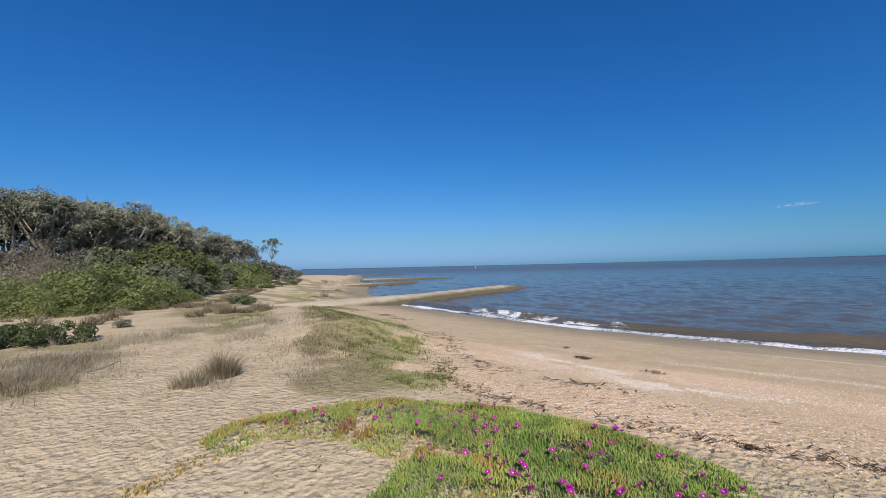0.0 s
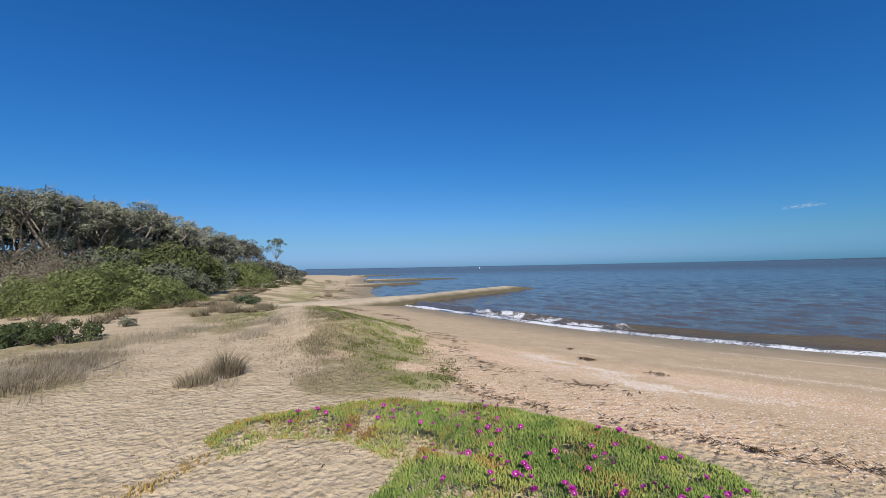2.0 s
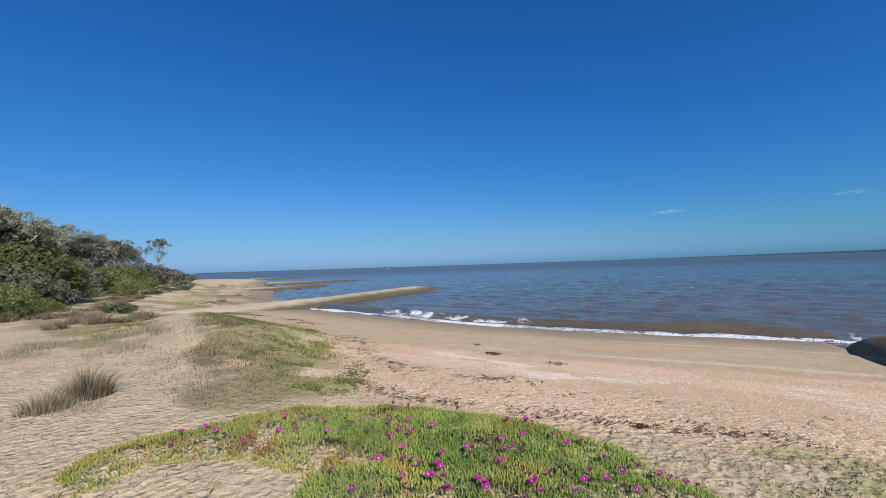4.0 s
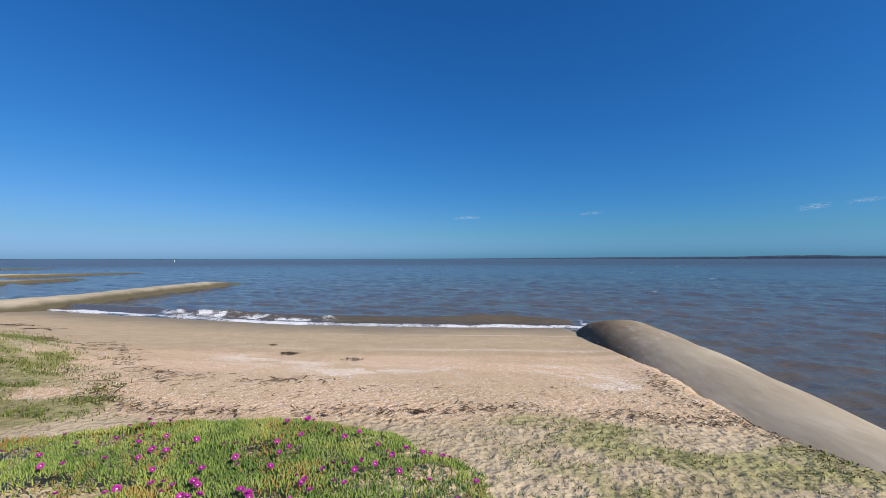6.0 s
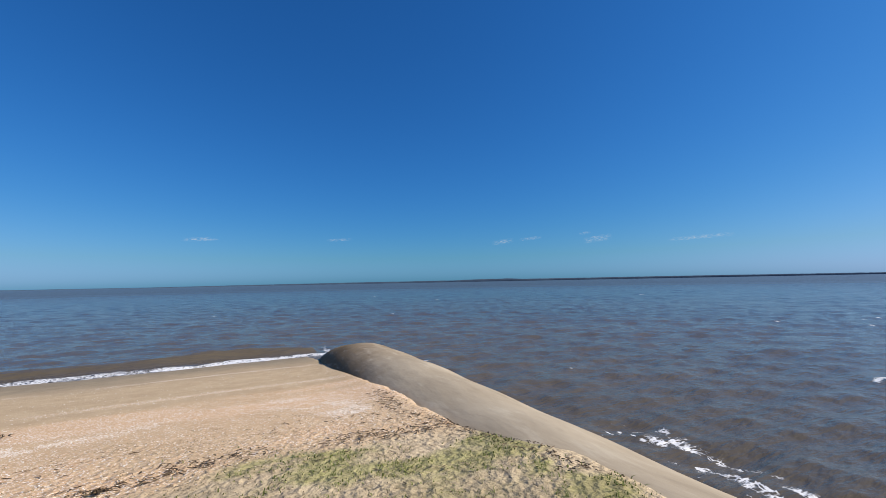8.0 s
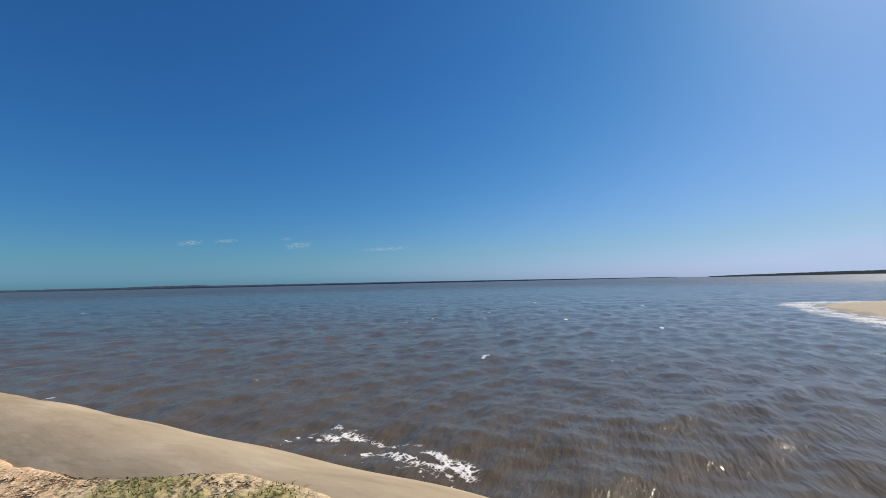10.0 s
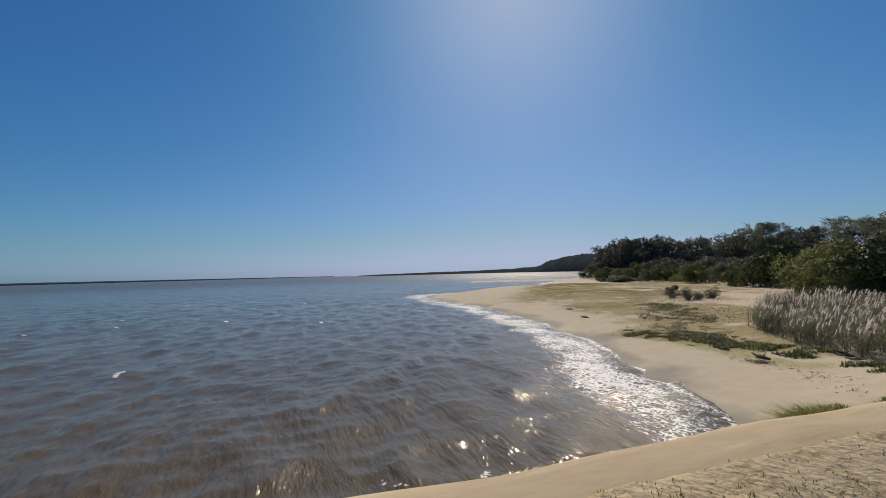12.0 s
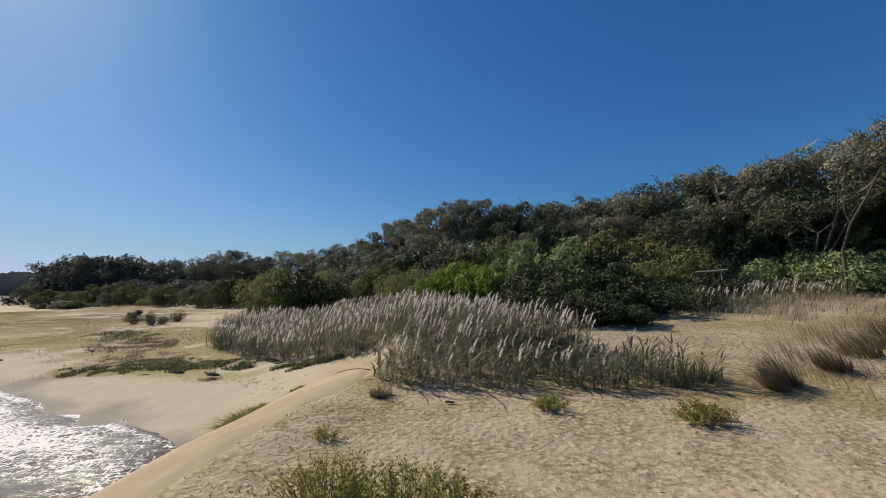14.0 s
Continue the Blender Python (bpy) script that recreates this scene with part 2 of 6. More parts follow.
def leafy(name, colours, rough=0.6, through_light=0.25, patch=0.6):
    """Foliage: a colour per leaf, patches of tone over the plant, and some light let through."""
    m, n, l, b = shader(name, rough)
    g = n.new("ShaderNodeNewGeometry")
    o = n.new("ShaderNodeObjectInfo")
    each = calc(n, l, "ADD", calc(n, l, "MULTIPLY", g.outputs["Random Per Island"], 0.34), calc(n, l, "MULTIPLY", remap(n, l, texnoise(n, l, patch, 3), 0.3, 0.7), 0.48))
    each = calc(n, l, "ADD", each, calc(n, l, "MULTIPLY", o.outputs["Random"], 0.18))
    col = ramp(n, l, each, [(k / (len(colours) - 1) * 0.8 + 0.1, c) for k, c in enumerate(colours)])
    l.new(col, b.inputs["Base Color"])
    t = n.new("ShaderNodeBsdfTranslucent")
    l.new(col, t.inputs["Color"])
    mix = n.new("ShaderNodeMixShader")
    mix.inputs[0].default_value = through_light
    l.new(b.outputs[0], mix.inputs[1]), l.new(t.outputs[0], mix.inputs[2])
    l.new(mix.outputs[0], n["Material Output"].inputs["Surface"])
    return m


def barky(name, dark, light, scale=14):
    m, n, l, b = shader(name, 0.9)
    f = texnoise(n, l, scale, 4, 0.7, stretch=(1, 1, 0.25))
    l.new(ramp(n, l, f, [(0.3, dark), (0.7, light)]), b.inputs["Base Color"])
    relief(n, l, b, f, 0.6, 0.02)
    return m


def sand_material():
    m, n, l, b = shader("sand", 0.95)
    b.inputs["Specular IOR Level"].default_value = 0.06
    pos = n.new("ShaderNodeNewGeometry").outputs["Position"]
    sep = n.new("ShaderNodeSeparateXYZ")
    l.new(pos, sep.inputs[0])
    big, mid, fine = texnoise(n, l, 0.35, 3), texnoise(n, l, 2.6, 4, 0.65), texnoise(n, l, 90, 3, 0.7)
    upper = ramp(n, l, mid, [(0.3, (0.405, 0.31, 0.196)), (0.7, (0.56, 0.44, 0.294))])
    lower = ramp(n, l, mid, [(0.3, (0.385, 0.278, 0.17)), (0.7, (0.49, 0.368, 0.235))])
    height = calc(n, l, "ADD", sep.outputs["Z"], calc(n, l, "MULTIPLY", calc(n, l, "SUBTRACT", big, 0.5), 0.35))
    far_west = remap(n, l, sep.outputs["X"], -26.0, -15.0, 0.5, 0.0)
    col = blend(n, l, remap(n, l, calc(n, l, "ADD", height, far_west), 0.75, 1.0), lower, upper)
    col = blend(n, l, remap(n, l, fine, 0.35, 0.75, 0.0, 0.35), col, (0.62, 0.5, 0.36))
    # short dark flecks on the upper sand: litter, plus shaded footprint rims as colour
    fleck = calc(n, l, "MULTIPLY", remap(n, l, texnoise(n, l, 12, 3, 0.7), 0.55, 0.61), remap(n, l, height, 0.8, 1.0))
    col = blend(n, l, calc(n, l, "MULTIPLY", fleck, calc(n, l, "ADD", 0.1, calc(n, l, "MULTIPLY", remap(n, l, texnoise(n, l, 0.9, 3), 0.3, 0.6), 0.34))), col, (0.16, 0.125, 0.065))
    grit = remap(n, l, texnoise(n, l, 28, 3, 0.7), 0.58, 0.68, 0.0, 0.3)
    col = blend(n, l, grit, col, blend(n, l, 1.0, col, (0.5, 0.45, 0.38), "MULTIPLY"))
    # broken shell
    v = n.new("ShaderNodeTexVoronoi")
    v.inputs["Scale"].default_value = 72
    l.new(pos, v.inputs["Vector"])
    vs = n.new("ShaderNodeSeparateXYZ")
    l.new(v.outputs["Color"], vs.inputs[0])
    shell = attribute(n, "shell")
    chalk = attribute(n, "chalk")
    cover = calc(n, l, "MAXIMUM", remap(n, l, shell, 0.1, 1.0, 0.0, 0.58), calc(n, l, "MULTIPLY", chalk, 0.85))
    chip = calc(n, l, "LESS_THAN", vs.outputs[0], cover)
    col = blend(n, l, calc(n, l, "MULTIPLY", shell, 0.8), col, (0.57, 0.37, 0.215))
    col = blend(n, l, calc(n, l, "MULTIPLY", chip, 0.8), col, ramp(n, l, calc(n, l, "ADD", vs.outputs[1], calc(n, l, "MULTIPLY", chalk, 0.35)), [(0.2, (0.58, 0.36, 0.21)), (0.65, (0.68, 0.50, 0.35)), (0.95, (0.84, 0.79, 0.72))]))
    # greyer backlit tone painted into the eastern flat; greyer trodden ground behind the dune
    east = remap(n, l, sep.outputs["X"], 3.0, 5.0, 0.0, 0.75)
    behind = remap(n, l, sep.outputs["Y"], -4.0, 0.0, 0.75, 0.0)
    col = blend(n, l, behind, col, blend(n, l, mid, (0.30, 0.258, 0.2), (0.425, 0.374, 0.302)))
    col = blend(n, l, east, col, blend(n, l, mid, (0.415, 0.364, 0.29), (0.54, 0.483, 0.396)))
    # low plants seen through the sand
    grass = ramp(n, l, texnoise(n, l, 7, 3), [(0.35, (0.135, 0.152, 0.037)), (0.65, (0.295, 0.305, 0.084))])
    col = blend(n, l, remap(n, l, calc(n, l, "MULTIPLY", attribute(n, "green"), calc(n, l, "ADD", mid, texnoise(n, l, 25, 3))), 0.2, 0.85, 0.0, 0.58), col, grass)
    straw = ramp(n, l, texnoise(n, l, 8, 3), [(0.35, (0.17, 0.145, 0.07)), (0.65, (0.32, 0.265, 0.14))])
    col = blend(n, l, remap(n, l, calc(n, l, "MULTIPLY", attribute(n, "dry"), calc(n, l, "ADD", mid, texnoise(n, l, 25, 3))), 0.15, 0.8, 0.0, 0.8), col, straw)
    # brown stubble, with the shade of grass clumps put into its dark flecks
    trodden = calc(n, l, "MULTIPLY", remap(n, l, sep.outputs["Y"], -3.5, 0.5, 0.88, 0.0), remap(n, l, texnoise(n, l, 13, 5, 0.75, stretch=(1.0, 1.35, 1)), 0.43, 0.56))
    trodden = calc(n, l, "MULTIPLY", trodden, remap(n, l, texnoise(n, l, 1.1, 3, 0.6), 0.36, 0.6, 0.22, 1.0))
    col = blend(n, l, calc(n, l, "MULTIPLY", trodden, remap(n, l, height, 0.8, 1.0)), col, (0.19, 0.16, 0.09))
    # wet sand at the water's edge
    east_side = remap(n, l, sep.outputs["X"], 3.0, 5.0)
    wet_and_backlit = calc(n, l, "MAXIMUM", remap(n, l, calc(n, l, "MULTIPLY", height, calc(n, l, "ADD", 1.0, calc(n, l, "MULTIPLY", east_side, 2.5))), 0.02, 0.42, 1.0, 0.0), calc(n, l, "MULTIPLY", east_side, remap(n, l, height, 0.2, 0.9, 0.12, 0.0)))  # faint backlit darkening put into the eastern flat's colour
    col = blend(n, l, wet_and_backlit, col, blend(n, l, 1.0, col, (0.545, 0.595, 0.66), "MULTIPLY"))
    l.new(col, b.inputs["Base Color"])
    l.new(remap(n, l, sep.outputs["Z"], 0.0, 0.08, 0.8, 0.95), b.inputs["Roughness"])
    # footprints: rounded dimples among the lumps
    step = n.new("ShaderNodeTexVoronoi")
    step.feature = "SMOOTH_F1"
    step.inputs["Scale"].default_value, step.inputs["Smoothness"].default_value = 12.0, 0.35
    warp = n.new("ShaderNodeMixRGB")
    warp.blend_type = "ADD"
    warp.inputs[0].default_value = 0.09
    shift = n.new("ShaderNodeTexNoise")
    shift.inputs["Scale"].default_value, shift.inputs["Detail"].default_value = 9, 3
    l.new(pos, shift.inputs["Vector"]), l.new(pos, warp.inputs[1]), l.new(shift.outputs["Color"], warp.inputs[2])
    l.new(warp.outputs[0], step.inputs["Vector"])
    lumps = calc(n, l, "ADD", calc(n, l, "MULTIPLY", texnoise(n, l, 17, 3, 0.55), 1.0), calc(n, l, "MULTIPLY", step.outputs["Distance"], 0.75))
    lumps = calc(n, l, "MULTIPLY", lumps, remap(n, l, sep.outputs["Y"], -2.5, 0.5, 0.6, 1.0))
    h = calc(n, l, "ADD", calc(n, l, "MULTIPLY", lumps, remap(n, l, height, 0.85, 1.08, 0.1, 1.0)), calc(n, l, "MULTIPLY", fine, 0.12))
    relief(n, l, b, h, 0.9, 0.04)
    return m


def water_material():
    m, n, l, b = shader("sea_water", 0.07)
    b.inputs["IOR"].default_value = 1.333
    b.inputs["Specular IOR Level"].default_value = 0.13
    big = texnoise(n, l, 0.05, 3)
    col = ramp(n, l, big, [(0.3, (0.085, 0.07, 0.05)), (0.7, (0.115, 0.093, 0.066))])
    foam = attribute(n, "foam")
    v = n.new("ShaderNodeTexVoronoi")
    v.feature = "DISTANCE_TO_EDGE"
    v.inputs["Scale"].default_value = 7.5
    warp = n.new("ShaderNodeTexNoise")
    warp.inputs["Scale"].default_value, warp.inputs["Detail"].default_value = 2.2, 3
    g = n.new("ShaderNodeNewGeometry")
    l.new(g.outputs["Position"], warp.inputs["Vector"])
    add = n.new("ShaderNodeMixRGB")
    add.blend_type = "ADD"
    add.inputs[0].default_value = 0.85
    l.new(g.outputs["Position"], add.inputs[1]), l.new(warp.outputs["Color"], add.inputs[2])
    l.new(add.outputs[0], v.inputs["Vector"])
    lace = calc(n, l, "SUBTRACT", 1.0, calc(n, l, "MULTIPLY", v.outputs["Distance"], 2.4))
    lace = calc(n, l, "ADD", lace, calc(n, l, "MULTIPLY", calc(n, l, "SUBTRACT", texnoise(n, l, 7, 5, 0.75, stretch=(0.5, 1.2, 1)), 0.5), 1.9))
    mask = remap(n, l, calc(n, l, "ADD", calc(n, l, "MULTIPLY", foam, 1.0), calc(n, l, "MULTIPLY", lace, 0.7)), 0.93, 1.3)
    mask = calc(n, l, "MULTIPLY", mask, remap(n, l, foam, 0.08, 0.3))
    out = n.new("ShaderNodeVectorMath")
    out.operation = "LENGTH"
    l.new(g.outputs["Position"], out.inputs[0])
    col = blend(n, l, remap(n, l, out.outputs["Value"], 15.0, 90.0), col, (0.063, 0.053, 0.049))  # deeper and clearer farther out
    l.new(blend(n, l, mask, col, (0.72, 0.72, 0.73)), b.inputs["Base Color"])
    l.new(calc(n, l, "MAXIMUM", remap(n, l, out.outputs["Value"], 4.0, 260.0, 0.06, 0.34), remap(n, l, mask, 0, 1, 0.06, 0.7)), b.inputs["Roughness"])
    # wind chop: long crests that cross, small ripples on them
    chop = calc(n, l, "ADD", calc(n, l, "MULTIPLY", texnoise(n, l, 2.6, 3, 0.55, stretch=(0.45, 1.6, 1), turn=24), 0.75), calc(n, l, "MULTIPLY", texnoise(n, l, 2.2, 3, 0.55, stretch=(0.45, 1.6, 1), turn=-38), 0.6))
    chop = calc(n, l, "ADD", chop, calc(n, l, "MULTIPLY", texnoise(n, l, 7, 4, 0.6, stretch=(0.45, 1.5, 1), turn=12), 0.42))
    chop = calc(n, l, "ADD", chop, calc(n, l, "MULTIPLY", texnoise(n, l, 0.8, 3, 0.55, stretch=(0.6, 1.4, 1)), 1.0))
    relief(n, l, b, chop, 0.75, 0.11)
    # tiny steep facets that flash where they face the sun
    b.inputs["Coat Weight"].default_value, b.inputs["Coat Roughness"].default_value, b.inputs["Coat IOR"].default_value = 0.2, 0.1, 1.33
    facet = n.new("ShaderNodeBump")
    facet.inputs["Strength"].default_value, facet.inputs["Distance"].default_value = 1.0, 0.028
    grow = calc(n, l, "POWER", calc(n, l, "MULTIPLY", out.outputs["Value"], 0.1), 0.6)
    spread = n.new("ShaderNodeVectorMath")
    spread.operation = "SCALE"
    l.new(g.outputs["Position"], spread.inputs[0]), l.new(calc(n, l, "DIVIDE", 1.0, grow), spread.inputs["Scale"])
    l.new(calc(n, l, "MULTIPLY", texnoise(n, l, 7.5, 1.5, 0.5, spread.outputs["Vector"], (0.8, 1.1, 1)), grow), facet.inputs["Height"])
    l.new(facet.outputs["Normal"], b.inputs["Coat Normal"])
    return m


def tube_material():
    m, n, l, b = shader("geotextile", 0.95)
    b.inputs["Specular IOR Level"].default_value = 0.06
    pos = n.new("ShaderNodeNewGeometry").outputs["Position"]
    sep = n.new("ShaderNodeSeparateXYZ")
    l.new(pos, sep.inputs[0])
    f, g = texnoise(n, l, 1.1, 4, 0.6, stretch=(1.6, 0.5, 1.6)), texnoise(n, l, 120, 2)
    col = ramp(n, l, f, [(0.3, (0.32, 0.257, 0.182)), (0.7, (0.437, 0.363, 0.267))])
    col = blend(n, l, remap(n, l, g, 0.3, 0.8, 0, 0.25), col, (0.455, 0.405, 0.325))
    low = calc(n, l, "SUBTRACT", sep.outputs["Z"], calc(n, l, "MULTIPLY", calc(n, l, "MULTIPLY", remap(n, l, sep.outputs["Y"], 3.0, 16.0), remap(n, l, sep.outputs["X"], -5.0, 0.0)), 0.5))
    edge = calc(n, l, "ADD", low, calc(n, l, "MULTIPLY", calc(n, l, "SUBTRACT", texnoise(n, l, 1.7, 4, 0.7), 0.5), 0.5))
    col = blend(n, l, calc(n, l, "MULTIPLY", remap(n, l, edge, 0.38, 0.92, 0.92, 0.0), remap(n, l, sep.outputs["X"], -8.0, 0.0)), col, (0.19, 0.125, 0.066))
    # pale streaks of blown sand and darker scuffs along the cloth
    streak = texnoise(n, l, 2.6, 5, 0.7, stretch=(1.5, 0.35, 1.5), turn=18)
    col = blend(n, l, remap(n, l, streak, 0.52, 0.7, 0.0, 0.45), col, (0.51, 0.443, 0.345))
    col = blend(n, l, remap(n, l, streak, 0.48, 0.3, 0.0, 0.4), col, (0.25, 0.203, 0.145))
    weedy = calc(n, l, "ADD", sep.outputs["Z"], calc(n, l, "MULTIPLY", calc(n, l, "SUBTRACT", texnoise(n, l, 0.6, 4, 0.7), 0.5), 0.3))
    col = blend(n, l, calc(n, l, "MULTIPLY", remap(n, l, weedy, 0.22, 0.55, 0.85, 0.0), remap(n, l, sep.outputs["X"], -20.0, -8.0, 1.0, 0.0)), col, (0.055, 0.048, 0.024))
    l.new(col, b.inputs["Base Color"])
    relief(n, l, b, calc(n, l, "ADD", f, calc(n, l, "MULTIPLY", g, 0.05)), 0.5, 0.05)
    return m


def plain(name, a, c, scale=30, rough=0.8):
    m, n, l, b = shader(name, rough)
    b.inputs["Specular IOR Level"].default_value = 0.25 if rough < 0.9 else 0.0
    f = texnoise(n, l, scale, 3)
    l.new(ramp(n, l, f, [(0.3, a), (0.7, c)]), b.inputs["Base Color"])
    relief(n, l, b, f, 0.3, 0.01)
    return m


def island_mix(name, colours, rough=0.8):
    m, n, l, b = shader(name, rough)
    g = n.new("ShaderNodeNewGeometry")
    l.new(ramp(n, l, g.outputs["Random Per Island"], [(k / max(len(colours) - 1, 1), c) for k, c in enumerate(colours)]), b.inputs["Base Color"])
    return m


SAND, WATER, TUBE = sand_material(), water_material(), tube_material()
BARK = barky("bark", (0.07, 0.055, 0.045), (0.22, 0.19, 0.155))
GREY_BARK = barky("grey_bark", (0.16, 0.14, 0.12), (0.40, 0.36, 0.31))
DARK_BARK = barky("dark_bark", (0.045, 0.035, 0.028), (0.13, 0.105, 0.08))
PALE = barky("bleached_wood", (0.25, 0.22, 0.18), (0.5, 0.46, 0.4))
LEAF_GREY = leafy("grey_green_leaf", [(0.092, 0.096, 0.064), (0.205, 0.212, 0.146), (0.365, 0.37, 0.272)], 0.75, 0.22)
LEAF_DARK = leafy("dark_leaf", [(0.04, 0.052, 0.028), (0.088, 0.11, 0.058), (0.16, 0.19, 0.105)], 0.75, 0.15)
LEAF_GREEN = leafy("wattle_leaf", [(0.098, 0.12, 0.042), (0.172, 0.198, 0.07), (0.265, 0.29, 0.115)], 0.75, 0.32)
# dark green, deepened further: the bushes' self-shade is put into the colour
LEAF_DEEP = leafy("deep_green_leaf", [(0.022, 0.034, 0.012), (0.045, 0.06, 0.022), (0.09, 0.11, 0.038)], 0.7, 0.08)
LEAF_BRIGHT = leafy("bright_leaf", [(0.085, 0.14, 0.022), (0.17, 0.25, 0.04), (0.29, 0.37, 0.075)], through_light=0.4)
LEAF_OLIVE = leafy("olive_leaf", [(0.055, 0.065, 0.022), (0.105, 0.12, 0.043), (0.19, 0.20, 0.08)], 0.75, 0.35)
LEAF_SALT = leafy("saltbush_leaf", [(0.07, 0.08, 0.05), (0.13, 0.14, 0.092), (0.21, 0.22, 0.155)], 0.75, 0.25)
LEAF_HERB = leafy("herb_leaf", [(0.13, 0.135, 0.035), (0.24, 0.24, 0.065), (0.37, 0.345, 0.115)], 0.7, 0.35)
LEAF_PALE = leafy("pale_green_leaf", [(0.10, 0.15, 0.06), (0.20, 0.27, 0.118), (0.32, 0.385, 0.185)], 0.75, 0.3)
LEAF_BROWN = leafy("withered_leaf", [(0.13, 0.107, 0.072), (0.21, 0.178, 0.122), (0.30, 0.26, 0.19)])


# greyer than the near leaves: distance haze put into the colour
LEAF_FAR = leafy("far_leaf", [(0.052, 0.054, 0.042), (0.105, 0.108, 0.084), (0.19, 0.19, 0.15)], 0.8, 0.2)
REED = leafy("reed_leaf", [(0.07, 0.083, 0.048), (0.145, 0.157, 0.092), (0.275, 0.262, 0.19)], through_light=0.35)
PLUME = leafy("reed_plume", [(0.42, 0.36, 0.36), (0.66, 0.59, 0.59), (0.88, 0.83, 0.84)], through_light=0.5)
STRAW = leafy("dry_grass", [(0.16, 0.13, 0.07), (0.28, 0.225, 0.125), (0.42, 0.345, 0.205)], through_light=0.2)
GOLD = leafy("golden_grass", [(0.18, 0.15, 0.105), (0.30, 0.255, 0.185), (0.44, 0.385, 0.30)], through_light=0.3)
RUSH = leafy("tussock_blade", [(0.10, 0.08, 0.05), (0.185, 0.148, 0.095), (0.30, 0.245, 0.165)], through_light=0.2)
TURF = leafy("short_grass", [(0.085, 0.105, 0.025), (0.175, 0.205, 0.05), (0.29, 0.295, 0.09)], through_light=0.3)
PIGFACE = leafy("pigface_leaf", [(0.06, 0.105, 0.025), (0.15, 0.225, 0.05), (0.275, 0.345, 0.085), (0.45, 0.43, 0.12)], rough=0.45, through_light=0.12, patch=1.6)
PIGFACE_OLD = leafy("pigface_old_leaf", [(0.25, 0.14, 0.045), (0.36, 0.24, 0.07), (0.36, 0.31, 0.10)], rough=0.5, through_light=0.1)
DEEP_TURF = leafy("deep_turf", [(0.05, 0.065, 0.02), (0.10, 0.12, 0.04), (0.18, 0.185, 0.075)], through_light=0.25)
PETAL = leafy("magenta_petal", [(0.34, 0.015, 0.23), (0.50, 0.03, 0.35), (0.62, 0.075, 0.46)], rough=0.5, through_light=0.3, patch=30)
HEART = plain("flower_heart", (0.75, 0.6, 0.45), (0.85, 0.78, 0.6), 200)
WRACK = island_mix("seaweed", [(0.035, 0.024, 0.014), (0.075, 0.05, 0.028), (0.15, 0.10, 0.055)], 0.7)
SHELL = island_mix("shell", [(0.50, 0.32, 0.19), (0.62, 0.48, 0.34), (0.74, 0.66, 0.56), (0.82, 0.79, 0.74)], 0.5)
LITTER = island_mix("litter", [(0.09, 0.065, 0.04), (0.2, 0.15, 0.09), (0.33, 0.26, 0.16)], 0.9)
WHITE = plain("white_paint", (0.74, 0.74, 0.72), (0.82, 0.82, 0.8), 5, 0.5)


def mesh_of(name, verts, faces, material, uniform=0, even=False):
    """A mesh from an array of corners and faces that all have the same count of corners (uniform), or a list of faces."""
    me = bpy.data.meshes.new(name)
    verts = np.asarray(verts, np.float32).reshape(-1, 3)
    if uniform:
        faces = np.asarray(faces, np.int32).reshape(-1, uniform)
        me.vertices.add(len(verts)), me.loops.add(faces.size), me.polygons.add(len(faces))
        me.vertices.foreach_set("co", verts.ravel())
        me.loops.foreach_set("vertex_index", faces.ravel())
        me.polygons.foreach_set("loop_start", np.arange(0, faces.size, uniform, dtype=np.int32))
        me.update(calc_edges=True)
    else:
        me.from_pydata(verts.tolist(), [], faces)
        me.update()
    me.materials.append(material)
    if even:
        me.polygons.foreach_set("use_smooth", np.ones(len(me.polygons), bool))
    return me


def thing(name, label, category, place=(0, 0, 0), group="", kind="", data=None):
    ob = tagged(new(name, data), label, category, group, kind)
    ob.location = place
    return ob


def part(name, me, parent, label=""):
    ob = new(name, me)
    ob.parent = parent
    return tagged(ob, label) if label else ob


def unit(v):
    return v / np.maximum(np.linalg.norm(v, axis=-1, keepdims=True), 1e-9)


def tubes(lines, sides=6):
    """Round limbs: each line is a list of (x, y, z, radius)."""
    verts, faces = [], []
    for line in lines:
        line = np.asarray(line, float)
        way = unit(np.gradient(line[:, :3], axis=0))
        side = unit(np.cross(way, np.array([0.31, 0.83, 0.47])))
        over = np.cross(way, side)
        base = len(verts)
        for p, s, o in zip(line, side, over):
            for k in range(sides):
                a = 2 * math.pi * k / sides
                verts.append(p[:3] + p[3] * (math.cos(a) * s + math.sin(a) * o))
        for i in range(len(line) - 1):
            for k in range(sides):
                a, b = base + i * sides + k, base + i * sides + (k + 1) % sides
                faces.append((a, b, b + sides, a + sides))
        faces.append(tuple(base + k for k in range(sides))[::-1])
        faces.append(tuple(base + (len(line) - 1) * sides + k for k in range(sides)))
    return np.array(verts), faces


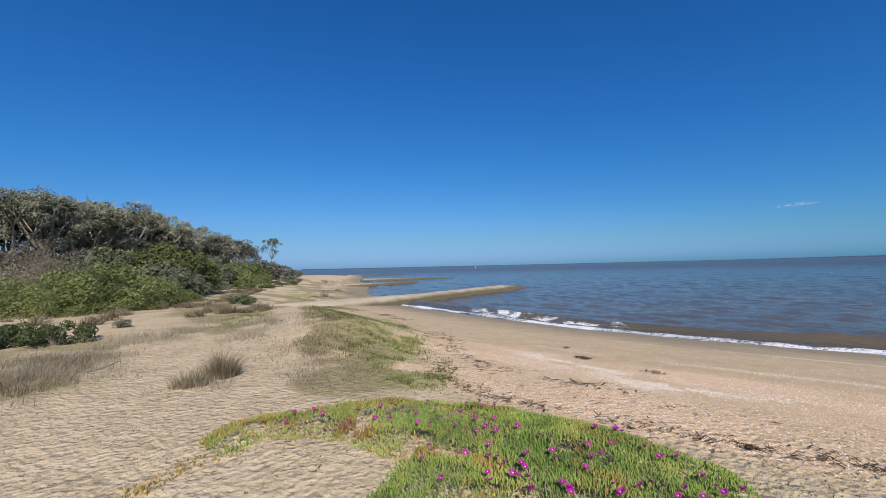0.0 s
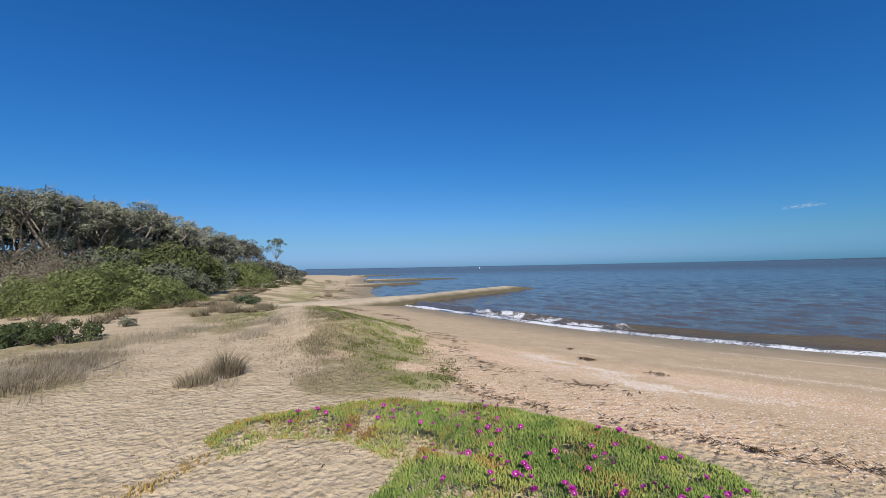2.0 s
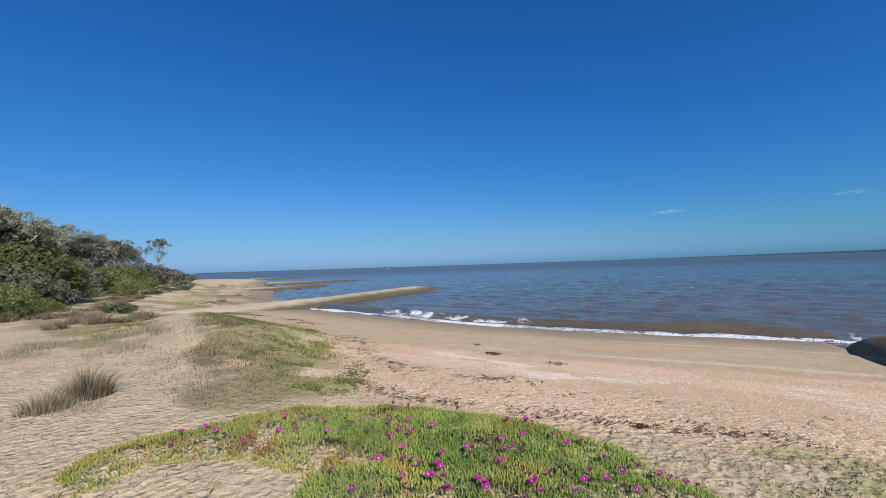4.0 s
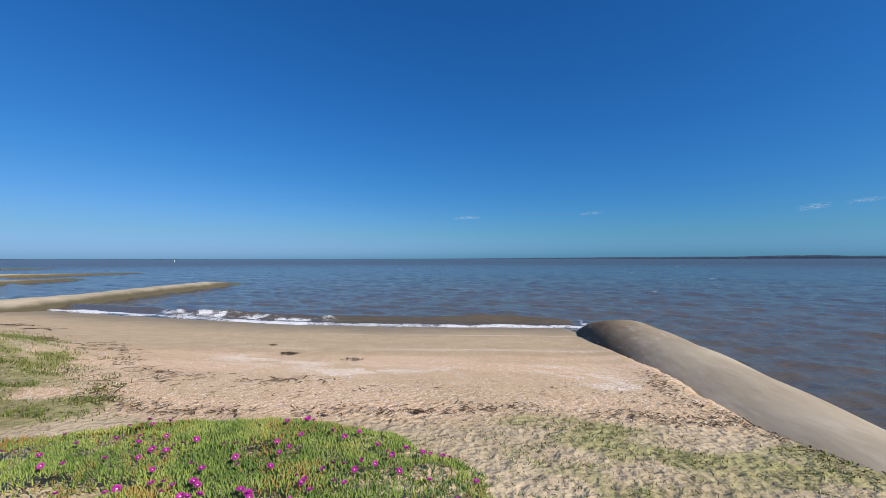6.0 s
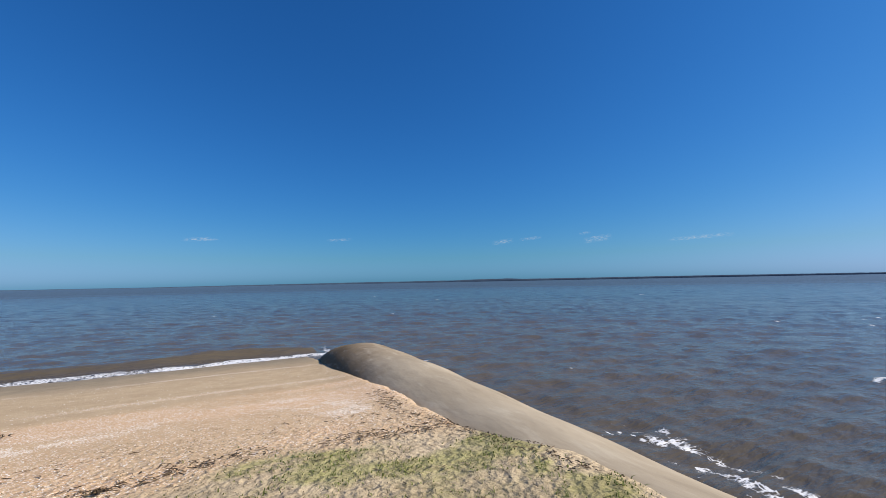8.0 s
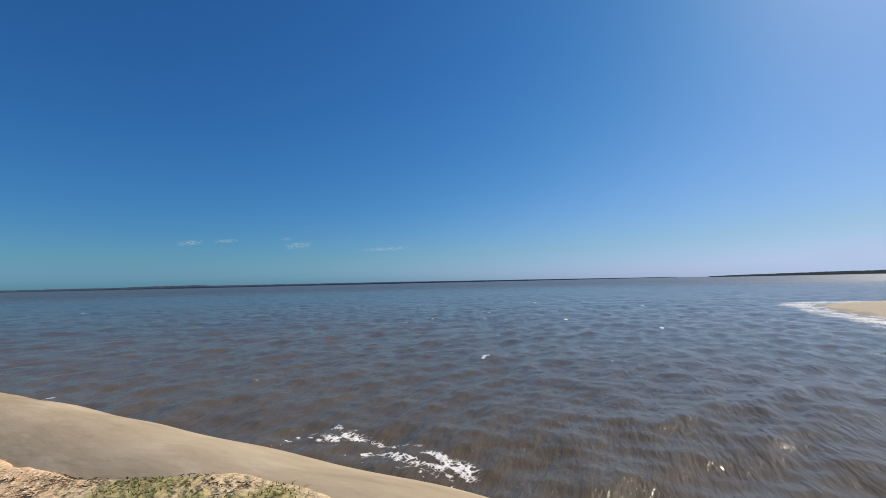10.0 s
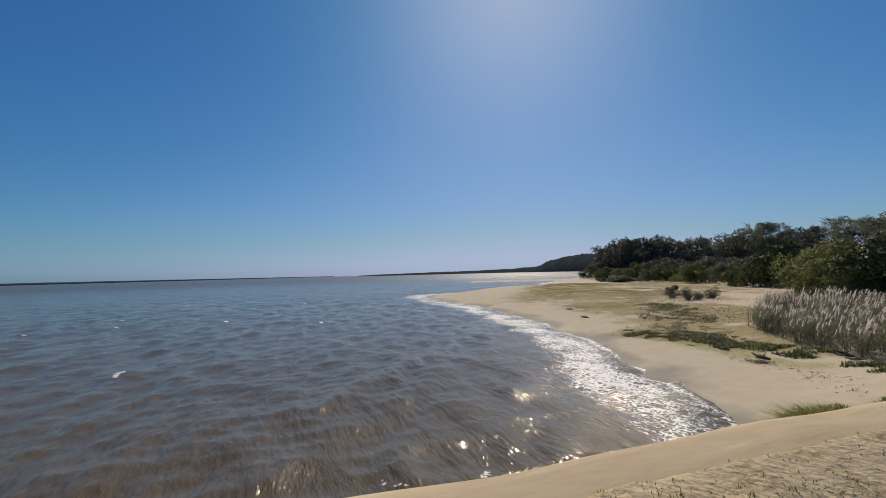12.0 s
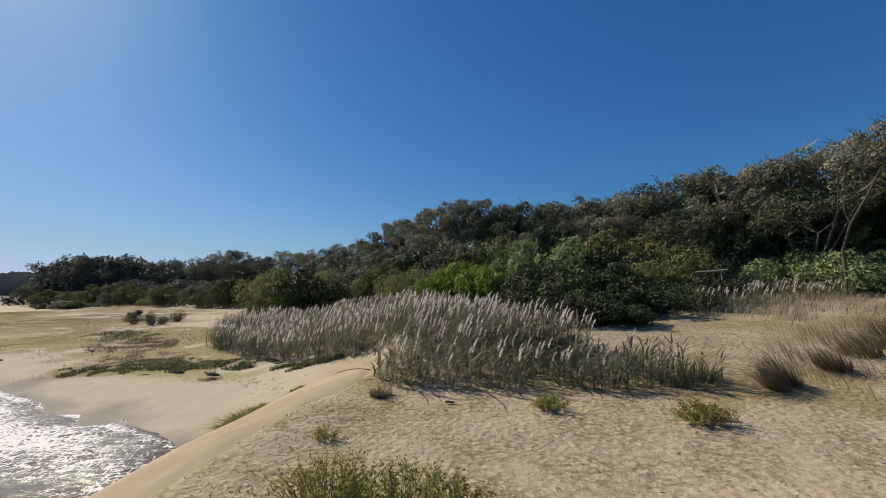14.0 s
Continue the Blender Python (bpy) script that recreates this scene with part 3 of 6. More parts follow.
def leaf_cloud(r, centres, radii, count, length, width, flat=0.7, inner=0.5, corners=3):
    """Many small leaves in clumps, thickest near the clumps' skins."""
    centres, radii = np.asarray(centres, float), np.asarray(radii, float)
    pick = r.choice(len(centres), count, p=radii**2 / (radii**2).sum())
    way = unit(r.normal(size=(count, 3)) + [0, 0, 0.25])
    depth = (inner + (1 - inner) * np.sqrt(r.random(count))) * (0.72 + 0.5 * vnoise(way[:, 0] * 2.2 + pick * 7.3, way[:, 1] * 2.2 + way[:, 2] * 2.9, 15))
    pos = centres[pick] + way * (radii[pick] * depth)[:, None] * [1, 1, flat]
    face = unit(way + r.normal(size=(count, 3)) * 0.38)
    a = unit(np.cross(face, r.normal(size=(count, 3))) + way * 0.25)
    b = unit(np.cross(face, a))
    size = (0.6 + 0.8 * r.random(count))[:, None]
    long, wide = a * length * size, b * width * size
    if corners == 3:
        verts = np.stack([pos + wide * 0.5, pos + long, pos - wide * 0.5], 1)
    else:
        verts = np.stack([pos, pos + long * 0.45 + wide * 0.5, pos + long, pos + long * 0.45 - wide * 0.5], 1)
    return verts.reshape(-1, 3), np.arange(corners * count).reshape(-1, corners)


def blades(r, foot, height, width, lean, drift=(0, 0), bend=0.5, spray=None):
    """Grass blades: three-corner tips on a tapering base, bent over along their lean."""
    n = len(foot)
    turn = r.random(n) * 2 * math.pi
    out = np.stack([np.cos(turn), np.sin(turn), 0 * turn], 1) * (lean * r.random(n))[:, None] + np.array([drift[0], drift[1], 0])
    out = out if spray is None else out + spray
    side = np.stack([-np.sin(turn), np.cos(turn), 0 * turn], 1) * (width * (0.6 + 0.8 * r.random(n)))[:, None] / 2
    h = (height * (0.55 + 0.6 * r.random(n)))[:, None] if np.ndim(height) == 0 else np.asarray(height)[:, None]
    mid = foot + out * h * bend * 0.5 + np.array([0, 0, 0.6]) * h
    tip = foot + out * h * (1 + bend * 0.3) + np.array([0, 0, 1.0]) * h * (1 - 0.25 * np.linalg.norm(out, axis=1, keepdims=True).clip(0, 1))
    verts = np.stack([foot - side, foot + side, mid + side * 0.75, mid - side * 0.75, tip], 1).reshape(-1, 3)
    base = np.arange(n)[:, None] * 5
    faces = np.concatenate([base + [[0, 1, 2]], base + [[0, 2, 3]], base + [[3, 2, 4]]])
    return verts, faces


def joined(pieces):
    verts, faces, base = [], [], 0
    for v, f in pieces:
        verts.append(np.asarray(v)), faces.append(np.asarray(f) + base)
        base += len(v)
    return np.concatenate(verts), np.concatenate(faces)


def ground_at(x, y):
    return float(land(np.array([x]), np.array([y]))[0])


# ---- ground ----
def ring_grid(bearings, rings):
    b, r = np.meshgrid(np.radians(bearings), rings)
    return np.sin(b) * r, np.cos(b) * r


def grid_faces(rows, cols, closed):
    i = np.arange(rows - 1)[:, None] * cols
    j = np.arange(cols if closed else cols - 1)[None, :]
    k = (j + 1) % cols
    return np.stack([i + j, i + k, i + cols + k, i + cols + j], -1).reshape(-1, 4)[:, ::-1]


def give(me, name, values):
    me.attributes.new(name, "FLOAT", "POINT").data.foreach_set("value", np.asarray(values, np.float32).ravel())


def build_ground():
    rings = np.concatenate([[0.02], np.geomspace(0.6, 60, 290), np.geomspace(62, 4500, 60)])
    x, y = ring_grid(np.arange(0, 360, 0.72), rings)
    z = land(x, y)
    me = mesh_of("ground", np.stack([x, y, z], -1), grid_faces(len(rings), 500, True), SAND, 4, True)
    give(me, "green", greens(x, y)), give(me, "dry", drys(x, y)), give(me, "shell", shells(x, y)), give(me, "chalk", chalks(x, y))
    thing("ground", "pale sand beach and low dune with patchy grass", "ground", kind="structure", data=me)


def build_sea():
    rings = np.concatenate([np.geomspace(3.0, 260, 400), np.geomspace(265, 4700, 34)])
    x, y = ring_grid(np.arange(-75, 150.01, 0.5), rings)
    sw, se = inland(x, y, WEST), inland(x, y, EAST)
    off = np.where(x < 3.2, -sw, np.minimum(-se, 60 + 0 * x))
    r = np.random.default_rng(3)
    z = np.zeros_like(x)
    for k in range(34):
        length = 0.7 * 1.07**k * (0.8 + 0.4 * r.random())
        way = radians(200 + r.normal() * 42)
        phase = 2 * math.pi * ((x * math.sin(way) + y * math.cos(way)) / length + r.random()) + 1.5 * vnoise(x / 6, y / 6, k)
        z += 0.0085 * length**0.35 * (1 if length < 2.2 else 0.5) * (np.abs(np.sin(phase / 2)) * -2 + 1.27) * np.exp(-(np.hypot(x, y) / (90 * length)) ** 2)
    z *= 0.45 + 0.55 * smooth(0.3, 4, off)
    # low breakers that run up the western beach
    crestline = 1.3 + 0.5 * vnoise(x / 3, 0 * x, 9)
    rise = 0.22 * np.exp(-(((off - crestline) / np.where(off < crestline, 0.3, 0.75)) ** 2)) + 0.04 * np.exp(-(((off - 0.4) / 0.25) ** 2))
    z = np.where(x < 2.6, z + rise * (0.5 + 0.8 * vnoise(x / 4, y / 9, 14)), z)
    # where the breaker spills over
    spill = smooth(-17.5, -15, x) * (1 - smooth(-8.5, -5.5, x)) * smooth(0.6, 0.85, off) * (1 - smooth(1.1, 1.5, off + 0.5 * (vnoise(x / 0.8, y / 0.8, 16) - 0.5)))
    curl = smooth(0.62, 0.75, vnoise(x / 0.9, 0 * x, 17)) * (1 - smooth(0.06, 0.22, np.abs(off - crestline + 0.05))) * smooth(-6, -4, x) * (x < 2.4)
    z = z + 0.1 * spill * fbm(x / 0.35, y / 0.3, 20)
    n = fbm(x / 1.3, y / 0.8, 71)
    west = smooth(-42, -24, x) * np.where(x < 3.0, (1 - smooth(0.1, 0.5, np.abs(off - 0.3 + 0.7 * (n - 0.5) + 0.5 * (vnoise(x / 3.5, 0 * x, 19) - 0.5)))) * (0.62 + 0.38 * smooth(0.3, 0.7, vnoise(x / 1.7, 0 * x, 18))) + spill * (0.3 + 0.55 * smooth(0.35, 0.6, fbm(x / 0.5, y / 0.4, 22))) + 0.8 * curl, 0)
    wide = 3.0 + 1.6 * (fbm(x / 5, y / 5, 77) - 0.5)
    east = np.where(x > 3.0, (1 - smooth(0.4 * wide, wide, off + 0.9 * (n - 0.5))) * (0.5 + 0.28 * smooth(0.3, 0.65, fbm(x / 0.9, y / 0.6, 78))) * (0.55 + 0.45 * smooth(0.1, 0.9, off) + 0.5 * (1 - smooth(0.02, 0.16, np.abs(off - 0.08)))), 0)
    streak = 0.78 * strip(x, y, (6.45, 6.3), (5.9, 2.3), 0.36) * smooth(0.42, 0.56, fbm(x / 0.22, y / 0.5, 84)) * smooth(0.2, 0.9, strip(x, y, (6.1, 4.2), (5.9, 2.9), 0.9) + 0.25)
    crest = smooth(0.79, 0.88, fbm(x / 1.1, y / 0.45, 81)) * smooth(-0.01, 0.04, z) * smooth(6, 12, off) * (np.hypot(x, y) < 220)
    fleck = smooth(0.8, 0.86, vnoise(x / 0.11, y / 0.11, 85)) * strip(x, y, (6.0, 5.5), (4.6, -4.5), 0.5) * smooth(0.35, 0.6, fbm(x / 0.8, y / 0.8, 86))
    foam = np.clip(west + east + crest + streak + fleck, 0, 1)
    me = mesh_of("sea", np.stack([x, y, z], -1), grid_faces(len(rings), x.shape[1], False), WATER, 4, True)
    give(me, "foam", foam)
    thing("sea", "choppy brown-blue sea water with foam at its edge", "water", kind="structure", data=me)


def build_far_shore(name, label, points, material, depth=60):
    """A low wooded coast far off: bearing, distance, height of its crown."""
    pts = np.array(points, float)
    b = np.arange(pts[0, 0], pts[-1, 0], 0.1)
    d, h = np.interp(b, pts[:, 0], pts[:, 1]), np.interp(b, pts[:, 0], pts[:, 2])
    h = np.maximum(h * (0.9 + 0.12 * vnoise(b * 1.2, 0 * b, 5) + 0.10 * vnoise(b * 6, 0 * b, 6)), 0.05)
    rows = []
    for back, k in ((0, -0.3), (0.02, 0.15), (0.2, 0.75), (0.5, 1.0), (0.8, 0.8), (1.0, 0.1), (1.01, -0.3)):
        q, w = np.radians(b), d + depth * back
        lump = 1 + 0.06 * (vnoise(b * 5, 0 * b + back * 9, 8) - 0.5) if 0.1 < k else 1
        rows.append(np.stack([np.sin(q) * w, np.cos(q) * w, h * k * lump if k > 0 else h * 0 - 1], -1))
    me = mesh_of(name, np.array(rows), grid_faces(len(rows), len(b), False)[:, ::-1], material, 4)
    thing(name, label, "far shore", kind="structure", data=me)


# ---- groyne tubes: sand-filled cloth tubes that run out from the beach ----
def build_groyne(name, line, label, seams=(), sides=32, step=0.2, base=-0.3):
    """line: x, y, crest height and half width along the tube, from the land to the sea."""
    line = np.array(line, float)
    run = np.r_[0, np.cumsum(np.hypot(*np.diff(line[:, :2], axis=0).T))]
    s = np.arange(0, run[-1] + step / 2, step)
    x, y, top, w = (np.interp(s, run, line[:, k]) for k in range(4))
    kernel = np.ones(5) / 5
    top, w = (np.convolve(np.pad(v, 2, mode="edge"), kernel, "valid") for v in (top, w))
    end = np.sqrt(np.clip(1 - np.clip((s - run[-1] + 1.1) / 1.1, 0, 1) ** 2, 0, 1))
    start = np.sqrt(np.clip(1 - np.clip((0.7 - s) / 0.7, 0, 1) ** 2, 0, 1))
    dx, dy = np.gradient(x, s), np.gradient(y, s)
    rows = []
    for k in range(sides + 1):
        a = math.pi * k / sides
        c, h = math.cos(a), math.sin(a)
        across = w * c * np.maximum(end, 0.05) * np.maximum(start, 0.3)
        sag = 0.025 * (fbm(s / 1.8, 0 * s + c, 61) - 0.5) + 0.012 * np.sin(s * 3.1 + c * 2)
        z = base + (top - base) * h * np.maximum(end, 0.02) * (0.55 + 0.45 * start) + sag * h
        rows.append(np.stack([x + dy * across, y - dx * across, z], -1))
    me = mesh_of(name, np.array(rows), grid_faces(sides + 1, len(s), False), TUBE, 4, True)
    root = thing(name, label, "groyne", group="groynes along the shore")
    part("tube", me, root)
    for k in seams:
        i = int(k / step)
        ring = np.array(rows)[2:-2, i]
        v, f = tubes([[(*(p + [0, 0, 0.004]), 0.012) for p in ring]], 5)
        part("seam", mesh_of("seam", v, f, BARK), root, "dark stitched seam across the cloth")


# ---- plants ----
def make_tree(r, name, label, height, spread, leaf, bark=BARK, leaves=2600, size=0.2, lean=0.2, bare=0.35, clumps=26, flat=0.66, girth=1.0):
    """A coastal tree: crooked trunk, forking limbs and a crown of leafy clumps with gaps."""
    root = thing(name, label, "tree")
    a0 = r.random() * 6.28
    fork = height * bare
    trunk, p = [], np.array([0.0, 0, -0.4])
    radius = (0.02 * height + 0.04) * girth
    for k in range(6):
        trunk.append((*p, radius * (1.25 - 0.12 * k)))
        p = p + np.array([math.cos(a0) * lean * height * 0.07 + r.normal() * 0.05, math.sin(a0) * lean * height * 0.07 + r.normal() * 0.05, (fork + 0.4) / 5])
    top = np.array(trunk[-1][:3])
    lines, ends = [trunk], []
    for k in range(8):
        a = a0 + k * 2 * math.pi / 8 + r.normal() * 0.4
        reach, up = spread * (0.35 + 0.5 * r.random()), (height - fork) * (0.35 + 0.4 * r.random())
        tip = top + [math.cos(a) * reach, math.sin(a) * reach, up]
        bow = (top + tip) / 2 + [r.normal() * 0.2, r.normal() * 0.2, -0.12 * up]
        lines.append([(*top, radius * 0.6), (*bow, radius * 0.42), (*tip, radius * 0.25)])
        for _ in range(3):
            twig = tip + [r.normal() * spread * 0.25, r.normal() * spread * 0.25, (height - tip[2]) * (0.2 + 0.7 * r.random())]
            lines.append([(*tip, radius * 0.24), (*((tip + twig) / 2 + r.normal(size=3) * 0.12), radius * 0.15), (*twig, radius * 0.06)])
            ends.append(twig)
    ends = np.array(ends)
    # clumps over an uneven dome, some hanging low under it
    way = unit(r.normal(size=(clumps, 3)) * [1, 1, 0.8] + [0, 0, 0.25])
    reach = (0.62 + 0.3 * r.random(clumps))[:, None]
    middle = np.array([top[0], top[1], fork + (height - fork) * 0.42])
    dome = middle + way * reach * [spread, spread, (height - fork) * 0.6]
    centres = np.concatenate([ends, dome])
    radii = spread * (0.115 + 0.16 * r.random(len(centres)))
    # bare twigs that stand out of the crown
    for e in ends[::2]:
        far = e + unit(e - middle + r.normal(size=3) * 0.3) * spread * (0.22 + 0.2 * r.random())
        far[2] = min(far[2], height * 1.03)
        lines.append([(*e, radius * 0.12), (*((e + far) / 2 + r.normal(size=3) * 0.08), radius * 0.08), (*far, radius * 0.03)])
    centres[:, 2] -= np.maximum(centres[:, 2] + radii * 0.7 - height, 0)
    centres[:, 2] = np.maximum(centres[:, 2], height * 0.16)
    v, f = tubes(lines)
    trunk_part = part("trunk", mesh_of("trunk", v, f, bark), root, "crooked grey trunk and limbs")
    sprays = []
    for e in ends:
        for _ in range(4):
            far = e + unit(e - middle + r.normal(size=3) * [0.9, 0.9, 0.6]) * spread * (0.12 + 0.24 * r.random())
            far[2] = min(far[2], height * 1.02)
            sprays.append([(*e, 0.022), (*((e + far) / 2 + r.normal(size=3) * 0.07), 0.016), (*far, 0.006)])
    v, f = tubes(sprays, 3)
    tagged(part("twig_spray", mesh_of("twig_spray", v, f, GREY_BARK), trunk_part, "thin bare grey twigs"), kind="stuff")
    v, f = leaf_cloud(r, centres, radii, leaves, size, size * 0.7, flat, 0.66)
    part("crown", mesh_of("crown", v, f, leaf, 3), root)
    return root


def make_bush(r, name, label, height, spread, leaf, leaves=2600, size=0.13, lumps=30):
    """A dense shrub: leafy lumps from the ground up over a few stems."""
    root = thing(name, label, "bush")
    q = r.random(lumps) * 6.28
    d = spread * np.sqrt(r.random(lumps)) * 0.75
    tall = height * (1 - 0.55 * (d / spread) ** 2) * (0.7 + 0.3 * r.random(lumps))
    radii = (0.6 * height + 0.4 * min(spread, height * 2.5)) * (0.15 + 0.17 * r.random(lumps))
    low = r.random(lumps) < 0.45
    z = np.where(low, tall * (0.1 + 0.4 * r.random(lumps)), tall - radii * 0.75)
    centres = np.stack([np.cos(q) * d, np.sin(q) * d, np.maximum(z, radii * 0.3)], 1)
    lines = []
    for c in centres[:9]:
        lines.append([(c[0] * 0.15, c[1] * 0.15, -0.2, 0.04), (c[0] * 0.5, c[1] * 0.5, c[2] * 0.55, 0.028), (*c, 0.012)])
    v, f = tubes(lines, 5)
    part("branchwork", mesh_of("branchwork", v, f, BARK), root)
    v, f = leaf_cloud(r, centres, radii, leaves, size, size * 0.7, 0.85, 0.7)
    v[:, 2] = np.maximum(v[:, 2], 0.0)
    part("crown", mesh_of("crown", v, f, leaf, 3), root)
    return root


def make_herb(r, name, label, height, spread, stems, leaf, per=34, size=0.025):
    """A straggling herb: many thin upright stems with small leaves along them."""
    root = thing(name, label, "herb")
    lines, centres, radii = [], [], []
    for _ in range(stems):
        q, d = r.random() * 6.28, spread * math.sqrt(r.random())
        tall = height * (0.5 + 0.55 * r.random()) * (1 - 0.35 * (d / spread) ** 2)
        foot = np.array([math.cos(q) * d * 0.45, math.sin(q) * d * 0.45, -0.02])
        tip = np.array([math.cos(q) * d + r.normal() * 0.03, math.sin(q) * d + r.normal() * 0.03, tall])
        mid = (foot + tip) / 2 + [r.normal() * 0.02, r.normal() * 0.02, 0.03]
        lines.append([(*foot, 0.004), (*mid, 0.003), (*tip, 0.0015)])
        for k in np.linspace(0.35, 1.0, 7):
            centres.append(foot * (1 - k) ** 2 + 2 * mid * k * (1 - k) + tip * k * k)
            radii.append(0.022 + 0.012 * r.random())
    v, f = tubes(lines, 4)
    part("branchwork", mesh_of("branchwork", v, f, BARK), root)
    v, f = leaf_cloud(r, centres, radii, stems * per, size, size * 0.5, 1.0, 0.2, 4)
    part("foliage", mesh_of("foliage", v, f, leaf, 4), root)
    return root


def make_tussock(r, name, label, height, spread, count, material=RUSH, lean=1.1, category="grass", width=0.007, wind=(-0.25, 0.16)):
    d, q = np.sqrt(r.random(count)), r.random(count) * 6.28
    lump = 0.75 + 0.5 * vnoise(2 * np.cos(q) + 5, 2 * np.sin(q) + spread * 9, 4)
    ring = np.stack([np.cos(q), np.sin(q), 0 * q], 1)
    foot = ring * (spread * 0.42 * d * lump)[:, None] - [0, 0, 0.02]
    tall = height * (0.3 + 0.85 * r.random(count) ** 1.3) * (1.1 - 0.5 * d)
    v, f = blades(r, foot, tall, width, lean * 0.45, wind, 0.8, ring * (lean * 0.75 * d)[:, None])
    return thing(name, label, category, data=mesh_of(name, v, f, material, 3))


def polar(bearing, distance):
    return math.sin(radians(bearing)) * distance, math.cos(radians(bearing)) * distance


def plant(ob, bearing, distance, top, own, turn, sink=0.1, wide=1.0, first=False):
    """Stands a copy of a plant (own: its height) so that its top reaches the given height above the sea."""
    x, y = polar(bearing, distance)
    z = ground_at(x, y) - sink
    k = (top - z) / own
    m = pose(x, y, z, 0, 0, turn)
    made = ob if first else copy_thing(ob, m)
    made.matrix_basis = m
    made.scale = (k * wide, k * wide, k)
    return made


def skyline(kinds, rows, group, seed, under=""):
    """rows: bearing, distance, height angle of the top, kind."""
    r = np.random.default_rng(seed)
    used = set()
    if under:
        rows = [*rows, *((b + 0.5 * w + r.normal() * 0.35, d * 0.93, a * (0.62 + 0.2 * r.random()) - 0.2, under[k % len(under)]) for k, (b, d, a, kind, *rest) in enumerate(rows) for w in (1,) if kind in "abcd" and b > 100),
                *((b + r.normal() * 0.7, d * 1.1, a * (0.72 + 0.12 * r.random()), "p") for b, d, a, kind, *rest in rows if kind in "abcdf" and not 100 < b < 150)]
    for bearing, distance, angle, kind, *wide in rows:
        ob, own = kinds[kind]
        top = 2.6 + distance * math.tan(radians(angle))
        made = plant(ob, bearing, distance, top, own, r.random() * 360, wide=(wide[0] if wide else 1.0) * (0.92 + 0.16 * r.random()), first=kind not in used)
        used.add(kind)
        tagged(made, group=group)


build_ground()
build_sea()
# the blue of distance haze is put into both wood colours
FARWOOD = plain("far_wood", (0.028, 0.04, 0.048), (0.045, 0.058, 0.066), 0.05, 0.95)
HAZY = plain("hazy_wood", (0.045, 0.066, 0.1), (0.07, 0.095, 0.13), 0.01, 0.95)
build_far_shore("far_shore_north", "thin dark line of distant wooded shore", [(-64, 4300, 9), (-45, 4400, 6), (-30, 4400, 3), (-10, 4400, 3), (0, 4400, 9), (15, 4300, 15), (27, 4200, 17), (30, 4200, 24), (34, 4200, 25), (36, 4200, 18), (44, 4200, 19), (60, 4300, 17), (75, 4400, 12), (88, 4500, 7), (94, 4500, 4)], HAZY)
build_far_shore("far_shore_east", "low dark wooded spit across the water", [(97, 1500, 2.6), (100, 1400, 5), (105.6, 1300, 7), (113, 1200, 9), (118, 1080, 11), (120, 920, 12), (121.5, 860, 15), (122.4, 830, 23), (123.5, 800, 28), (125.5, 740, 30), (127, 700, 32), (131, 600, 32), (136, 500, 26)], FARWOOD, 320)

build_groyne("geotextile_groyne", [(2.45, -8.7, 0.96, 1.2), (2.62, -7.5, 1.04, 1.4), (2.76, -4, 1.06, 1.4), (2.72, -1.8, 1.05, 1.38), (2.8, -0.4, 1.05, 1.38), (2.94, 1.4, 1.06, 1.4), (3.0, 4, 1.06, 1.4), (3.1, 8, 1.04, 1.42), (3.18, 11.5, 0.97, 1.3), (3.2, 13.5, 0.7, 1.1), (3.2, 16.2, 0.12, 0.65)],
             "long tan sand-filled geotextile tube running into the sea", seams=(0.8,))
build_groyne("geotextile_groyne", [(-21.5, 8, 0.9, 0.8), (-23.4, 15, 0.72, 1.1), (-24.5, 21, 0.55, 1.1), (-26, 28, 0.52, 1.1), (-26.8, 35, 0.54, 1.1), (-27.2, 38, 0.3, 0.9), (-27.4, 41, 0.05, 0.7)], "sandy geotextile tube with dark algae along its flank", step=0.4)
build_groyne("geotextile_groyne", [(-50, 30, 0.6, 0.9), (-51.5, 38, 0.4, 0.9), (-52.6, 44, 0.3, 0.9), (-53, 47, 0.05, 0.7)], "distant geotextile tube reaching into the sea", step=0.6)
build_groyne("geotextile_groyne", [(-71, 47, 0.6, 1.0), (-68.5, 56, 0.4, 1.0), (-66.5, 63, 0.25, 1.0), (-65, 69, 0.05, 0.8)], "distant geotextile tube reaching into the sea", step=0.8)
build_groyne("geotextile_groyne", [(-120, 74, 0.6, 1.0), (-121.5, 86, 0.35, 1.1), (-121.5, 100, 0.1, 0.9)], "distant geotextile tube reaching into the sea", step=0.8)

